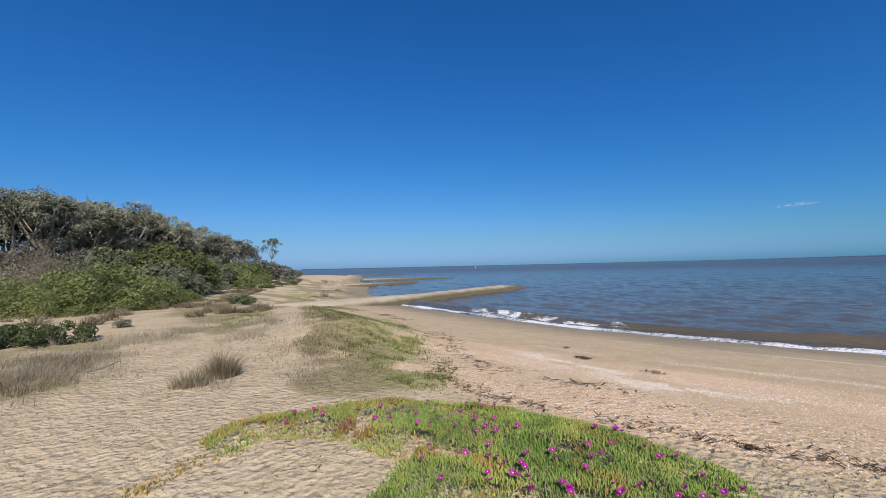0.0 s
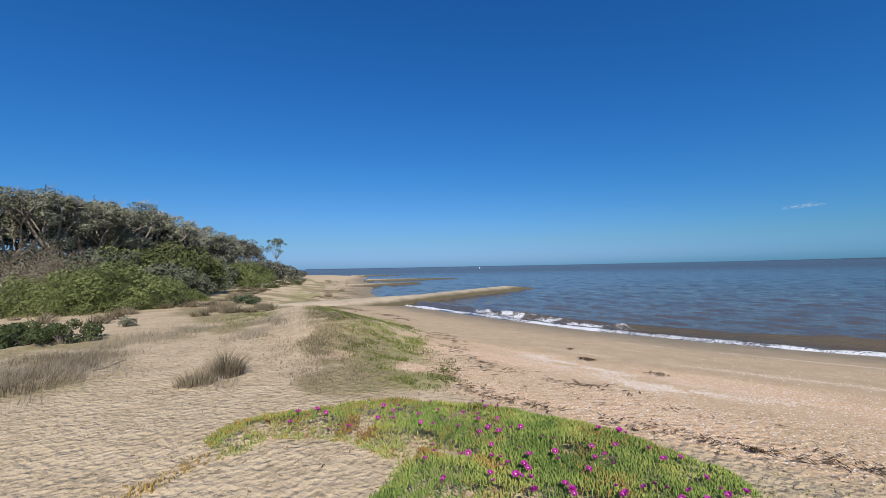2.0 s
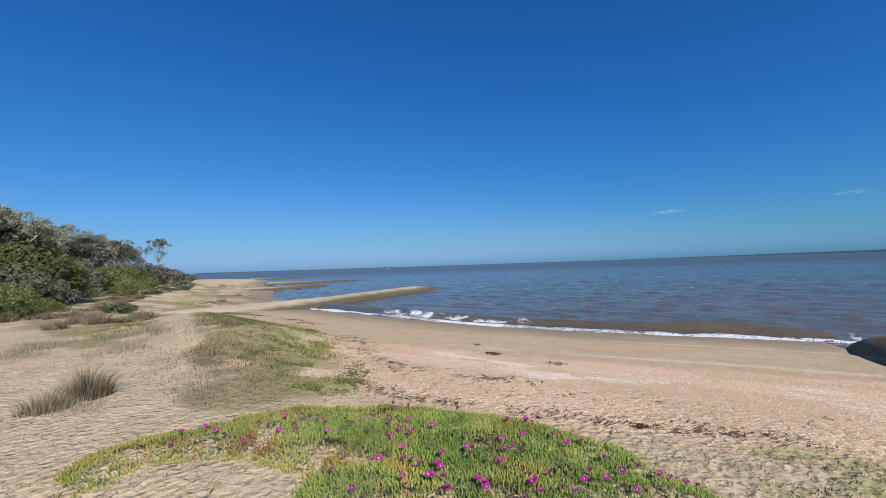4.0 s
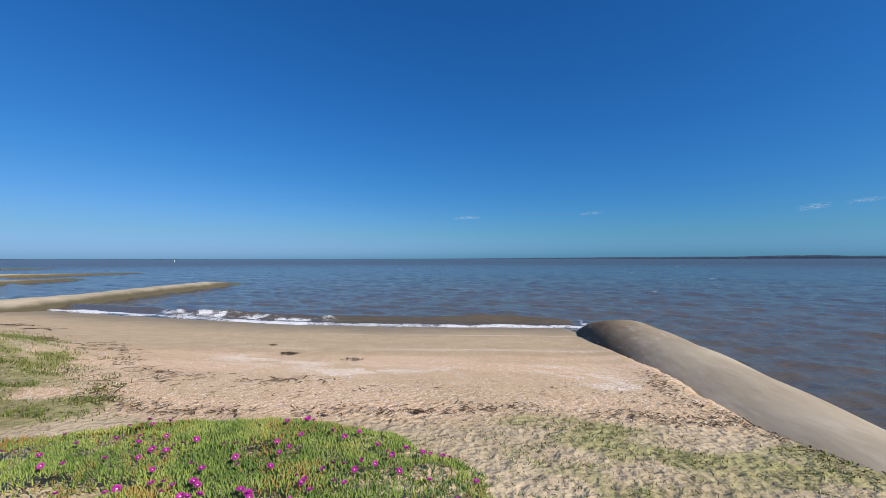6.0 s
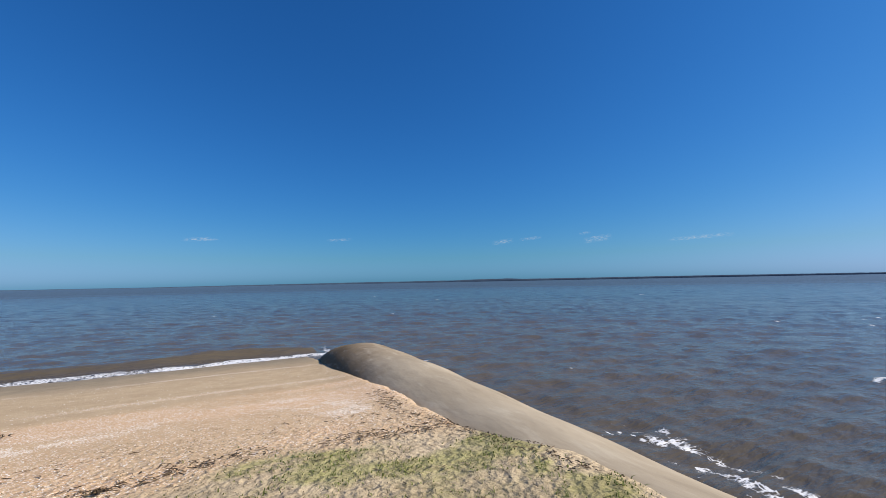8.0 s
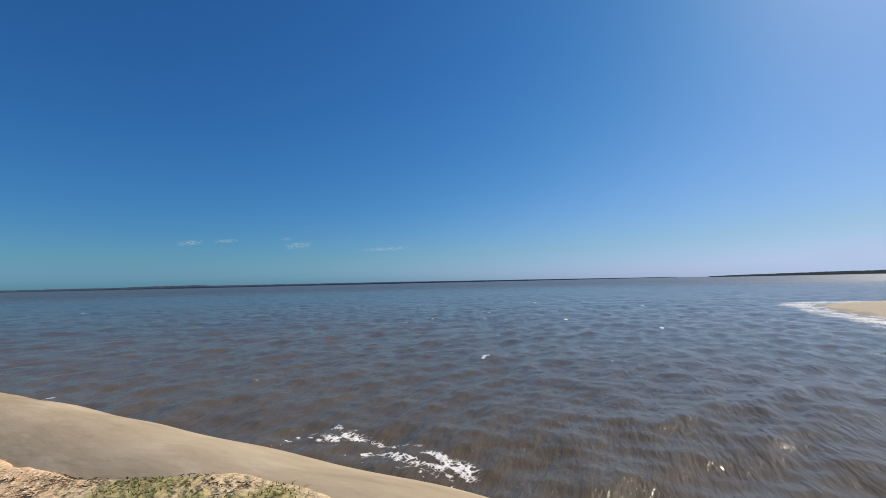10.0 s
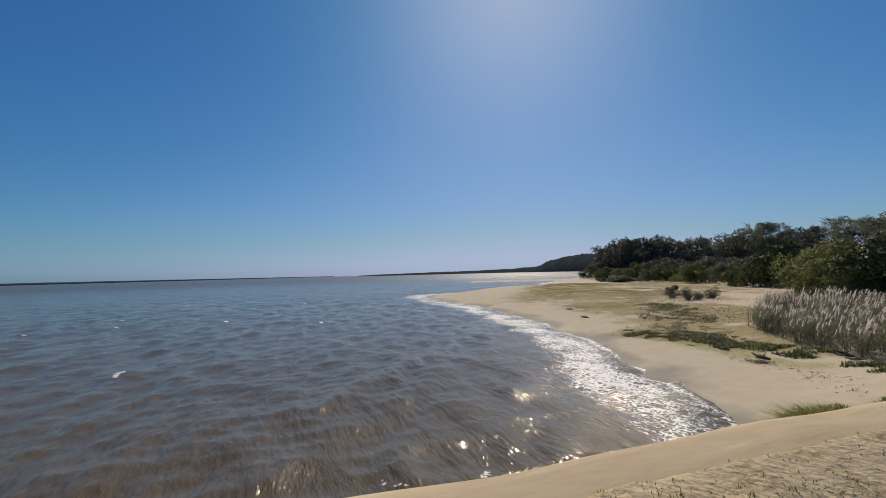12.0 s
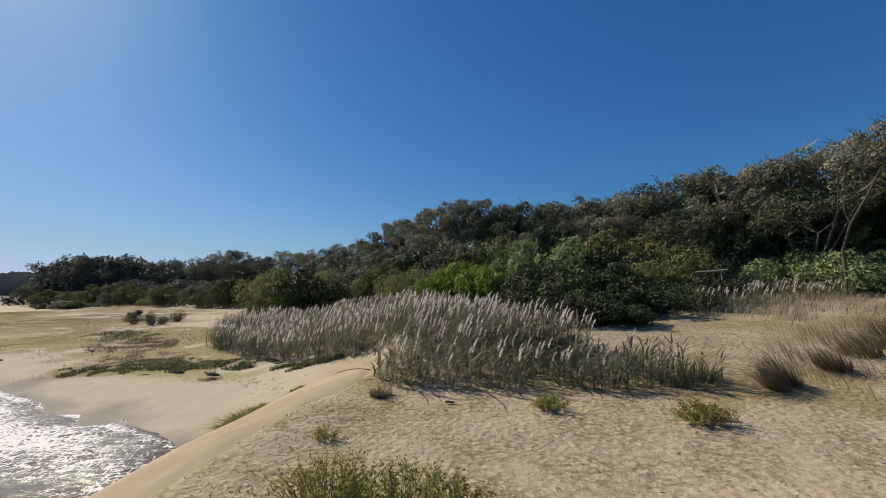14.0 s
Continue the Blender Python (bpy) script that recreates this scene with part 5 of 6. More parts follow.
def finger_leaves(r, foot, size):
    """Fat three-sided pointed leaves."""
    n = len(foot)
    q = r.random(n) * 6.28
    out = np.stack([np.cos(q), np.sin(q), 0 * q], 1)
    side = np.stack([-np.sin(q), np.cos(q), 0 * q], 1)
    k = (size * (0.6 + 0.7 * r.random(n)))[:, None]
    tilt = (0.15 + 0.75 * r.random(n))[:, None]
    way = out * tilt + np.array([0, 0, 1]) * np.sqrt(1 - tilt**2)
    back = np.cross(side, way)
    rows = []
    for along, fat in ((0, 0.075), (0.55, 0.10)):
        c = foot + way * k * along + out * k * 0.12 * along**2
        rows += [c + side * k * fat, c - side * k * fat, c + back * k * fat * 1.4]
    rows.append(foot + way * k - out * k * 0.05)
    v = np.stack(rows, 1).reshape(-1, 3)
    b = np.arange(n)[:, None] * 7
    tri = [(0, 1, 4), (0, 4, 3), (1, 2, 5), (1, 5, 4), (2, 0, 3), (2, 3, 5), (3, 4, 6), (4, 5, 6), (5, 3, 6)]
    return v, np.concatenate([b + [t] for t in tri])


def build_pigface():
    r = np.random.default_rng(41)
    n = 112000
    x, y = -4.9 + 5.1 * r.random(n), 1.1 + 3.0 * r.random(n)
    g, h = mat_height(x, y)
    keep = (g > 0) & (r.random(n) < (0.16 + 0.84 * smooth(0.3, 0.5, fbm(x / 0.22, y / 0.22, 97))) * (1 - 0.5 * smooth(-3.2, -3.9, x)) * (1 - 0.5 * smooth(0.52, 0.68, fbm(x / 0.5, y / 0.4, 98))))
    x, y, h = x[keep], y[keep], h[keep]
    foot = np.column_stack([x, y, land(x, y) + h - 0.01])
    old = 0.9 * (strip(x, y, (-2.75, 2.25), (-2.6, 2.3), 0.12) + strip(x, y, (-2.2, 2.42), (-2.1, 2.4), 0.09) + strip(x, y, (-3.6, 2.15), (-3.4, 2.2), 0.1) + 0.3 * smooth(0.5, 0.7, fbm(x / 0.35, y / 0.35, 99)) + 0.3 * smooth(-3.3, -3.9, x)) > r.random(len(x))
    v, f = finger_leaves(r, foot[~old], 0.042)
    ob = thing("pigface_mat", "spreading mat of green succulent pigface leaves on sand", "succulent", kind="stuff", data=mesh_of("pigface_mat", v, f, PIGFACE, 3))
    v, f = finger_leaves(r, foot[old], 0.045)
    part("old_growth", mesh_of("old_growth", v, f, PIGFACE_OLD, 3), ob, "yellow and orange ageing leaves")
    # runners that creep out over the bare sand
    k = r.random(170)
    line = np.array([(-4.05, 1.0), (-3.95, 0.8), (-3.85, 0.55), (-3.75, 0.3), (-3.6, -0.1)])
    px = np.interp(k, np.linspace(0, 1, 5), line[:, 0]) + r.normal(size=170) * 0.06
    py = np.interp(k, np.linspace(0, 1, 5), line[:, 1]) + r.normal(size=170) * 0.06
    v, f = finger_leaves(r, np.column_stack([px, py, land(px, py) - 0.01]), 0.055)
    part("runner_growth", mesh_of("runner_growth", v, f, PIGFACE_OLD, 3), ob, "thin reddish runners on bare sand")


def make_flower():
    r = np.random.default_rng(43)
    root = thing("pigface_flower", "magenta pigface flower with a pale heart", "flower", group="flowers on the pigface mat")
    verts, faces = [], []
    for ring, n in ((0, 22), (1, 16)):
        for k in range(n):
            q = 2 * math.pi * (k + 0.5 * ring) / n + r.normal() * 0.06
            c, s = math.cos(q), math.sin(q)
            long, lift, wide = 0.034 - 0.007 * ring, 0.010 + 0.010 * ring, 0.0035
            b = len(verts)
            for d, z, w in ((0.006, 0, 0.6), (long * 0.6, lift * 0.8, 1.1), (long, lift * 0.9 + r.normal() * 0.002, 0.5)):
                verts += [(c * d - s * wide * w, s * d + c * wide * w, z), (c * d + s * wide * w, s * d - c * wide * w, z)]
            faces += [(b, b + 1, b + 3, b + 2), (b + 2, b + 3, b + 5, b + 4)]
    part("corolla", mesh_of("corolla", np.array(verts), faces, PETAL), root)
    v, f = tubes([[(0, 0, -0.03, 0.006), (0, 0, -0.005, 0.011), (0, 0, 0.004, 0.009)]], 8)
    part("cup", mesh_of("cup", v, f, PIGFACE), root, "green fleshy cup")
    v, f = tubes([[(0, 0, 0.003, 0.006), (0, 0, 0.008, 0.0052), (0, 0, 0.010, 0.002)]], 8)
    part("heart", mesh_of("heart", v, f, HEART), root, "pale yellow-white heart")
    return root


build_pigface()
FLOWERS_NEAR = [(-2.59, 2.24), (-2.44, 2.41), (-2.41, 2.46), (-2.27, 2.58), (-2.07, 2.67), (-2.16, 2.45), (-2.1, 2.48), (-1.99, 2.34), (-1.97, 2.2), (-1.88, 2.12), (-1.79, 2.3), (-1.73, 2.32), (-1.64, 2.22),
                (-2.14, 1.93), (-1.75, 2.7), (-1.53, 2.72), (-1.24, 2.62), (-1.15, 2.51), (-1.52, 2.39), (-1.43, 2.34), (-1.06, 2.66), (-0.97, 2.78), (-0.84, 2.8), (-0.65, 2.7), (-0.45, 2.65), (-0.18, 2.87)]
FLOWERS_FAR = [(-4.07, 1.75), (-4.15, 1.86), (-3.7, 1.94), (-3.66, 2.04), (-3.59, 2.1), (-3.17, 2.86), (-2.95, 2.98), (-2.79, 3.02), (-2.6, 3.07), (-2.3, 3.01), (-2.37, 2.96), (-2.42, 2.86), (-2.53, 2.74), (-2.68, 2.63),
               (-1.56, 3.03), (-1.67, 3.05), (-1.59, 2.94), (-1.23, 3.27), (-0.95, 3.21), (-0.96, 2.89), (-0.84, 3.1), (-0.72, 3.17), (-0.58, 3.11), (-0.43, 3.08), (-3.43, 2.32), (-3.25, 2.36), (-3.63, 2.53), (-2.97, 2.46), (-2.88, 2.52), (-3.51, 2.62)]
STRAY = []
while len(STRAY) < 60:
    fx, fy = -4.2 + 4.0 * r.random(), 1.7 + 1.9 * r.random()
    if mat_height(np.array([fx]), np.array([fy]))[0][0] > 0.25:
        STRAY.append((fx, fy))
flower, count = make_flower(), 0
for fx, fy in FLOWERS_NEAR + FLOWERS_FAR + STRAY:
    h = mat_height(np.array([fx]), np.array([fy]))[1][0]
    m = pose(fx, fy, ground_at(fx, fy) + max(h, 0.02) + 0.055, r.normal() * 16 + 8, r.normal() * 16, r.random() * 360)
    made = flower if count == 0 else copy_thing(flower, m)
    made.matrix_basis = m
    k = 0.55 + 0.3 * r.random()
    made.scale = (k, k, k)
    count += 1

# tussocks and small bushes on the sand
TUSSOCKS = [  # x, y, height, spread, blades, label
    (-6.95, 2.05, 0.5, 0.5, 900, "brown tussock of rushes on bare sand"), (-6.75, 1.62, 0.3, 0.55, 700, "fine dry grass clump on bare sand"),
    (-8.3, -0.1, 0.26, 1.3, 700, "dry brown grass clump on the sand"), (-9.3, 0.25, 0.26, 1.2, 600, "dry brown grass clump on the sand"), (-10.2, 0.3, 0.26, 1.2, 500, "dry brown grass clump on the sand"), (-9.4, -0.9, 0.28, 1.4, 600, "dry brown grass clump on the sand"),
    (-3.77, -6.4, 0.62, 0.42, 750, "dark wind-bent tussock on the sand"), (-3.5, -6.15, 0.5, 0.3, 350, "dark wind-bent tussock on the sand"), (-4.87, -7.1, 0.55, 0.45, 600, "dark wind-bent tussock on the sand"),
    (-2.75, -6.55, 0.45, 0.55, 420, "grey-green tussock beside the reeds"), (-2.3, -6.3, 0.38, 0.5, 300, "grey-green tussock beside the reeds"), (-5.0, -6.0, 0.3, 0.5, 500, "small brown tussock on the sand"),
]
MORE_TUSSOCKS = [
    (-5.9, -8.0, 0.6, 0.7, 650, "wind-bent tussock of fine brown grass"), (-6.7, -8.6, 0.6, 0.8, 650, "wind-bent tussock of fine brown grass"), (-7.6, -9.4, 0.6, 0.9, 650, "wind-bent tussock of fine brown grass"), (-6.4, -7.2, 0.5, 0.7, 550, "wind-bent tussock of fine brown grass"),
    (-8.8, -9.8, 0.6, 1.0, 550, "wind-bent tussock of fine brown grass"), (-9.8, -11.2, 0.6, 1.0, 550, "wind-bent tussock of fine brown grass"),
    (-17.5, 5.3, 0.6, 0.7, 500, "upright brown rush clump"), (-18.2, 5.6, 0.6, 0.8, 500, "upright brown rush clump"), (-18.8, 5.2, 0.55, 0.7, 400, "upright brown rush clump"), (-18.4, 6.9, 0.5, 0.6, 400, "upright brown rush clump"),
    (-17.2, 4.3, 0.45, 0.5, 300, "upright brown rush clump"), (-31, 17, 0.6, 0.7, 400, "dark rush clump on the sand flat"), (-39, 23, 0.6, 0.7, 400, "dark rush clump on the sand flat"), (-60, 33, 0.7, 1.2, 400, "dark rush clump on the sand flat"),
    (1.55, -5.65, 0.2, 0.3, 500, "dry reed clump beside the groyne"),
]
for x, y, h, w, n, label in TUSSOCKS + MORE_TUSSOCKS:
    bent = "wind-bent" in label
    made = make_tussock(r, "grass_tussock", label, h, w, n, REED if label.startswith("grey") else RUSH, lean=0.75, width=0.005 if bent else 0.006, wind=(1.15, 0.4) if bent else (-0.25, 0.16))
    made.location = (x, y, ground_at(x, y))


def low_bush(x, y, height, spread, leaf, label, leaves=1500, size=0.045):
    made = make_bush(r, "low_bush", label, height, spread, leaf, leaves, size, 14)
    made.location = (x, y, ground_at(x, y) - 0.03)


low_bush(-13.2, 0.45, 0.6, 0.9, LEAF_DEEP, "dark green low bush on bare sand", 3000, 0.05)
low_bush(-14.4, -0.2, 0.6, 0.8, LEAF_DEEP, "dark green low bush on bare sand", 3000, 0.05)
for x, y, h, w, n, leaf, label in ((1.2, -3.1, 0.36, 0.42, 95, LEAF_HERB, "straggling green herb with small leaves on the sand"), (0.65, -3.0, 0.36, 0.45, 90, LEAF_HERB, "straggling olive herb with small leaves on the sand"),
                                   (0.3, -3.2, 0.25, 0.25, 26, LEAF_HERB, "straggling green herb with small leaves on the sand"), (-2.1, -5.0, 0.19, 0.32, 60, LEAF_HERB, "small olive-green bush on the sand"),
                                   (-0.58, -5.32, 0.14, 0.24, 34, LEAF_HERB, "small olive-green bush on the sand"), (1.7, -4.3, 0.12, 0.16, 12, LEAF_HERB, "thin olive herb at the groyne's edge")):
    made = make_herb(r, "coastal_herb", label, h, w, n, leaf)
    made.location = (x, y, ground_at(x, y))
low_bush(-15.5, 1.9, 0.4, 0.35, LEAF_GREY, "small grey-green bush at the dune's foot", 700, 0.04)
low_bush(-13.7, -0.05, 0.5, 0.85, LEAF_DEEP, "dark green low bush on bare sand", 3200, 0.05)
low_bush(17.7, -20, 0.75, 0.75, LEAF_GREY, "grey round shrub on the sand flat", 1800, 0.06)
low_bush(21, -22.3, 0.7, 0.6, LEAF_DEEP, "dark green round shrub on the sand flat", 1500, 0.06)
low_bush(17.6, -21.6, 0.75, 0.4, LEAF_BROWN, "grey-brown narrow shrub on the sand flat", 900, 0.06)
low_bush(19.4, -20.6, 0.8, 0.45, LEAF_BROWN, "grey-brown narrow shrub on the sand flat", 900, 0.06)


def turf_patch(x, y, long, wide, height, count, material, label, turn=0.0):
    """A low uneven patch of creeping grass."""
    q, d = r.random(count) * 6.28, np.sqrt(r.random(count))
    ax, ay = np.cos(q) * d * long, np.sin(q) * d * wide
    c, k = math.cos(radians(turn)), math.sin(radians(turn))
    px, py = x + ax * c - ay * k, y + ax * k + ay * c
    keep = fbm(px / 0.45, py / 0.35, 33) > 0.4 + 0.2 * d**3
    px, py, d = px[keep], py[keep], d[keep]
    v, f = blades(r, np.column_stack([px, py, land(px, py) - 0.01]), height * (1.1 - 0.6 * d) * (0.5 + 0.7 * r.random(len(px))), 0.02, 1.7)
    thing("grass_patch", label, "grass", kind="stuff", data=mesh_of("grass_patch", v, f, material, 3))


HERBY = leafy("grass_tuft", [(0.13, 0.14, 0.03), (0.24, 0.25, 0.06), (0.36, 0.34, 0.11)], through_light=0.4)
turf_patch(12.5, -11.6, 1.1, 0.6, 0.13, 2800, DEEP_TURF, "dark green creeping grass on the beach", -15)
turf_patch(10.2, -11.9, 1.8, 0.9, 0.11, 5200, DEEP_TURF, "dark green creeping grass on the beach", -10)
turf_patch(8.2, -11.8, 1.6, 0.6, 0.1, 2400, TURF, "thin green creeping grass beside the reeds", 10)
turf_patch(16.5, -17.0, 2.4, 1.0, 0.16, 1800, DEEP_TURF, "dark green creeping grass on the sand flat", -20)
turf_patch(14.5, -14.6, 2.5, 0.8, 0.12, 1600, RUSH, "brown dry creeping plants on the sand flat", -30)
turf_patch(19.5, -22.5, 3.0, 0.9, 0.2, 1500, RUSH, "brown dry creeping plants on the sand flat", -40)
turf_patch(4.6, -10.45, 2.2, 0.4, 0.15, 4200, DEEP_TURF, "thin green creeping grass beside the reeds", -12)
turf_patch(7.4, -11.6, 1.2, 0.5, 0.13, 2200, DEEP_TURF, "thin green creeping grass beside the reeds", -30)
turf_patch(4.25, -6.85, 0.9, 0.36, 0.36, 15000, HERBY, "green grass tuft against the groyne", 95)
turf_patch(4.0, -7.9, 0.9, 0.25, 0.16, 1600, TURF, "thin green grass along the groyne", 100)
turf_patch(11.6, -12.7, 2.8, 1.2, 0.06, 6000, RUSH, "brown dry creeping plants on the beach", -15)
turf_patch(10.0, -11.8, 1.7, 0.8, 0.07, 2600, RUSH, "brown dry creeping plants on the beach", -10)
turf_patch(13.2, -15.2, 2.2, 0.8, 0.1, 2600, RUSH, "brown dry creeping plants on the sand flat", -30)

# small dry tufts over the western sand flat
tuft = make_tussock(r, "dry_tuft", "small dry brown tuft on the sand flat", 0.3, 0.35, 160, RUSH, width=0.012)
first = True
for k in range(210):
    u, w = r.random(), r.normal() * 4.5
    tx, ty = -17 - 55 * u**1.5, 5.5 + 22 * u**1.5 + w
    if inland(np.array([tx]), np.array([ty]), WEST)[0] < 9.5:
        continue
    m = pose(tx, ty, ground_at(tx, ty), 0, 0, r.random() * 360)
    made = tuft if first else copy_thing(tuft, m)
    first = False
    made.matrix_basis = m
    k = 0.7 + 1.0 * r.random()
    made.scale = (k * 1.3, k * 1.3, k)
    tagged(made, group="dry tufts on the sand flat")

# flatter dark tufts farther along the flat
for k in range(150):
    u = r.random()
    tx, ty = -21 - 30 * u, 8 + 13 * u + r.normal() * 2.6
    if inland(np.array([tx]), np.array([ty]), WEST)[0] < 9.5:
        continue
    made = copy_thing(tuft, pose(tx, ty, ground_at(tx, ty), 0, 0, r.random() * 360))
    k = 0.5 + 0.7 * r.random()
    made.scale = (k * 2.2, k * 2.2, k * 0.8)
    tagged(made, "low dark dry tuft on the sand flat", group="dry tufts on the sand flat")

# ---- beach litter ----
def ribbons(r, x, y, length, width, lift=0.012):
    """Short curled strands lying on the ground."""
    n = len(x)
    q = r.random(n) * 6.28
    pts = []
    for k in range(4):
        pts.append(np.stack([x, y], 1))
        x, y = x + np.cos(q) * length / 3, y + np.sin(q) * length / 3
        q = q + r.normal(size=n) * 0.7
    rows = []
    for k, p in enumerate(pts):
        s = np.stack([-np.sin(q), np.cos(q)], 1) * (width * (0.35 if k in (0, 3) else 1))[:, None] / 2
        z = land(p[:, 0], p[:, 1]) + lift * (0.4 + r.random(n))
        rows += [np.column_stack([p + s, z]), np.column_stack([p - s, z + 0.004])]
    v = np.stack(rows, 1).reshape(-1, 3)
    b = np.arange(n)[:, None] * 8
    return v, np.concatenate([b + [[2 * k, 2 * k + 1, 2 * k + 3, 2 * k + 2]] for k in range(3)])


def wrack_line(name, label, line, count, spread, seed, length=0.16, width=0.016):
    r = np.random.default_rng(seed)
    line = np.array(line, float)
    run = np.r_[0, np.cumsum(np.hypot(*np.diff(line, axis=0).T))]
    s = r.random(count) * run[-1]
    dense = vnoise(s * 1.6, 0 * s, seed) > 0.42
    s = s[dense]
    x = np.interp(s, run, line[:, 0]) + r.normal(size=len(s)) * spread
    y = np.interp(s, run, line[:, 1]) + r.normal(size=len(s)) * spread + 0.25 * (vnoise(s * 0.8, 0 * s, seed + 1) - 0.5)
    v, f = ribbons(r, x, y, length * (0.4 + r.random(len(s))), width * (0.5 + r.random(len(s))))
    thing(name, label, "seaweed", kind="stuff", data=mesh_of(name, v, f, WRACK, 4))


wrack_line("seaweed_line", "dark line of dry seaweed along the berm", [(2.5, 4.5), (1.3, 4.4), (0.7, 4.6), (-0.1, 4.6), (-0.9, 4.35), (-2, 4.25), (-3.2, 4.05), (-4, 4.1), (-4.9, 4.5), (-7.4, 6.2), (-11, 8.7)], 1700, 0.1, 51, 0.085, 0.011)
wrack_line("seaweed_line", "dark scattered seaweed below the berm", [(2.2, 5.2), (0, 5.3), (-2.5, 5.0), (-4.8, 5.4), (-7, 6.6)], 170, 0.22, 52, 0.11, 0.01)
wrack_line("seaweed_line", "broken seaweed strands across the shell beach", [(-2.3, 5.4), (-4.3, 5.3), (-6.1, 6.1), (-7.2, 7.3), (-9, 8.4)], 200, 0.12, 53, 0.2)
wrack_line("seaweed_line", "dark seaweed heaped against the groyne", [(2.1, 6.7), (2.0, 5.9), (1.95, 5.4), (2.1, 4.9), (2.3, 4.2), (2.5, 3.6), (2.7, 2.6)], 420, 0.09, 54, 0.06, 0.01)
wrack_line("seaweed_line", "dark driftwood and weed on the eastern sand", [(4.3, -9.0), (6.0, -9.6), (8.5, -10.6), (11, -11.8), (14, -12.6)], 200, 0.3, 55, 0.11, 0.012)


wrack_line("seaweed_line", "dark sticks and weed behind the sandy mound", [(-22, 9.2), (-20.2, 12), (-17.6, 11.7), (-15.6, 11.5), (-12, 10.2)], 260, 0.16, 58, 0.4, 0.045)
wrack_line("seaweed_line", "dark broken weed in a row above the water", [(10.5, -10.2), (9.6, -10.6), (8.4, -10.5), (7.4, -10.2), (5.6, -9.6)], 150, 0.14, 59, 0.09, 0.014)
wrack_line("seaweed_line", "long dark weed strands across the shell beach", [(-4.6, 4.9), (-6.0, 5.6), (-6.8, 6.3), (-8.4, 7.4)], 44, 0.2, 60, 0.5, 0.013)
wrack_line("seaweed_line", "dark dry weed strewn along the far beach", [(-19, 10.5), (-24, 12.5), (-32, 17), (-45, 25.5), (-70, 40)], 420, 0.7, 56, 0.7, 0.09)
wrack_line("seaweed_line", "dark dry weed strewn along the far beach", [(-21, 13.5), (-33, 20.5), (-50, 31), (-72, 43)], 260, 0.5, 57, 0.8, 0.08)


def weed_clump(x, y, size, count, label):
    q, d = r.random(count) * 6.28, size * r.random(count) ** 0.7
    v, f = ribbons(r, x + np.cos(q) * d, y + np.sin(q) * d * 0.5, 0.6 * size * (0.5 + r.random(count)), 0.02 * (0.5 + r.random(count)), 0.028)
    thing("seaweed_clump", label, "seaweed", data=mesh_of("seaweed_clump", v, f, WRACK, 4))


weed_clump(-4.15, 7.85, 0.16, 80, "dark heap of dry seaweed on the beach")
weed_clump(-5.2, 9.05, 0.1, 26, "small tangle of seaweed on the beach")
weed_clump(-2.63, 7.3, 0.2, 22, "loose tangle of seaweed on the beach")
weed_clump(-0.85, 4.3, 0.07, 22, "small dark tuft of seaweed on the berm")
weed_clump(7.35, -10.3, 0.28, 80, "dark heap of weed on the eastern sand")


def build_shells():
    r = np.random.default_rng(61)
    n = 125000
    x, y = -10 + 12.7 * r.random(n), 4.2 + 8 * r.random(n)
    keep = r.random(n) < 0.04 + 0.8 * np.maximum(0.34 * shells(x, y), chalks(x, y)) * smooth(13, 6, np.hypot(x, y))
    x, y = x[keep], y[keep]
    n = len(x)
    q, k = r.random(n) * 6.28, 0.0035 + 0.008 * r.random(n) ** 2
    z = land(x, y)
    c = []
    for a in range(5):
        w = q + a * 2 * math.pi / 5
        c.append(np.stack([x + np.cos(w) * k, y + np.sin(w) * k * 0.7, z + 0.002 + 0.3 * k * r.random(n)], 1))
    c.append(np.stack([x, y, z + 0.004 + 0.6 * k], 1))
    v = np.stack(c, 1).reshape(-1, 3)
    b = np.arange(n)[:, None] * 6
    thing("shell_grit", "white and orange broken shells over the beach", "shells", kind="stuff", data=mesh_of("shell_grit", v, np.concatenate([b + [[a, (a + 1) % 5, 5]] for a in range(5)]), SHELL, 3))


def build_litter():
    r = np.random.default_rng(62)
    n = 5200
    d, q = 2 + 10 * r.random(n) ** 1.1, r.random(n) * 6.28
    x, y = np.sin(q) * d, np.cos(q) * d
    keep = (land(x, y) > 0.93) & (fbm(x / 0.5, y / 0.3, 88) > 0.45) & (np.abs(x - 3.1) > 0.9)
    x, y = x[keep], y[keep]
    v, f = ribbons(r, x, y, 0.03 + 0.05 * r.random(len(x)), 0.006 + 0.006 * r.random(len(x)), 0.008)
    thing("sand_litter", "dry stalks and twigs scattered over the sand", "litter", kind="stuff", data=mesh_of("sand_litter", v, f, LITTER, 4))


build_shells()
build_litter()


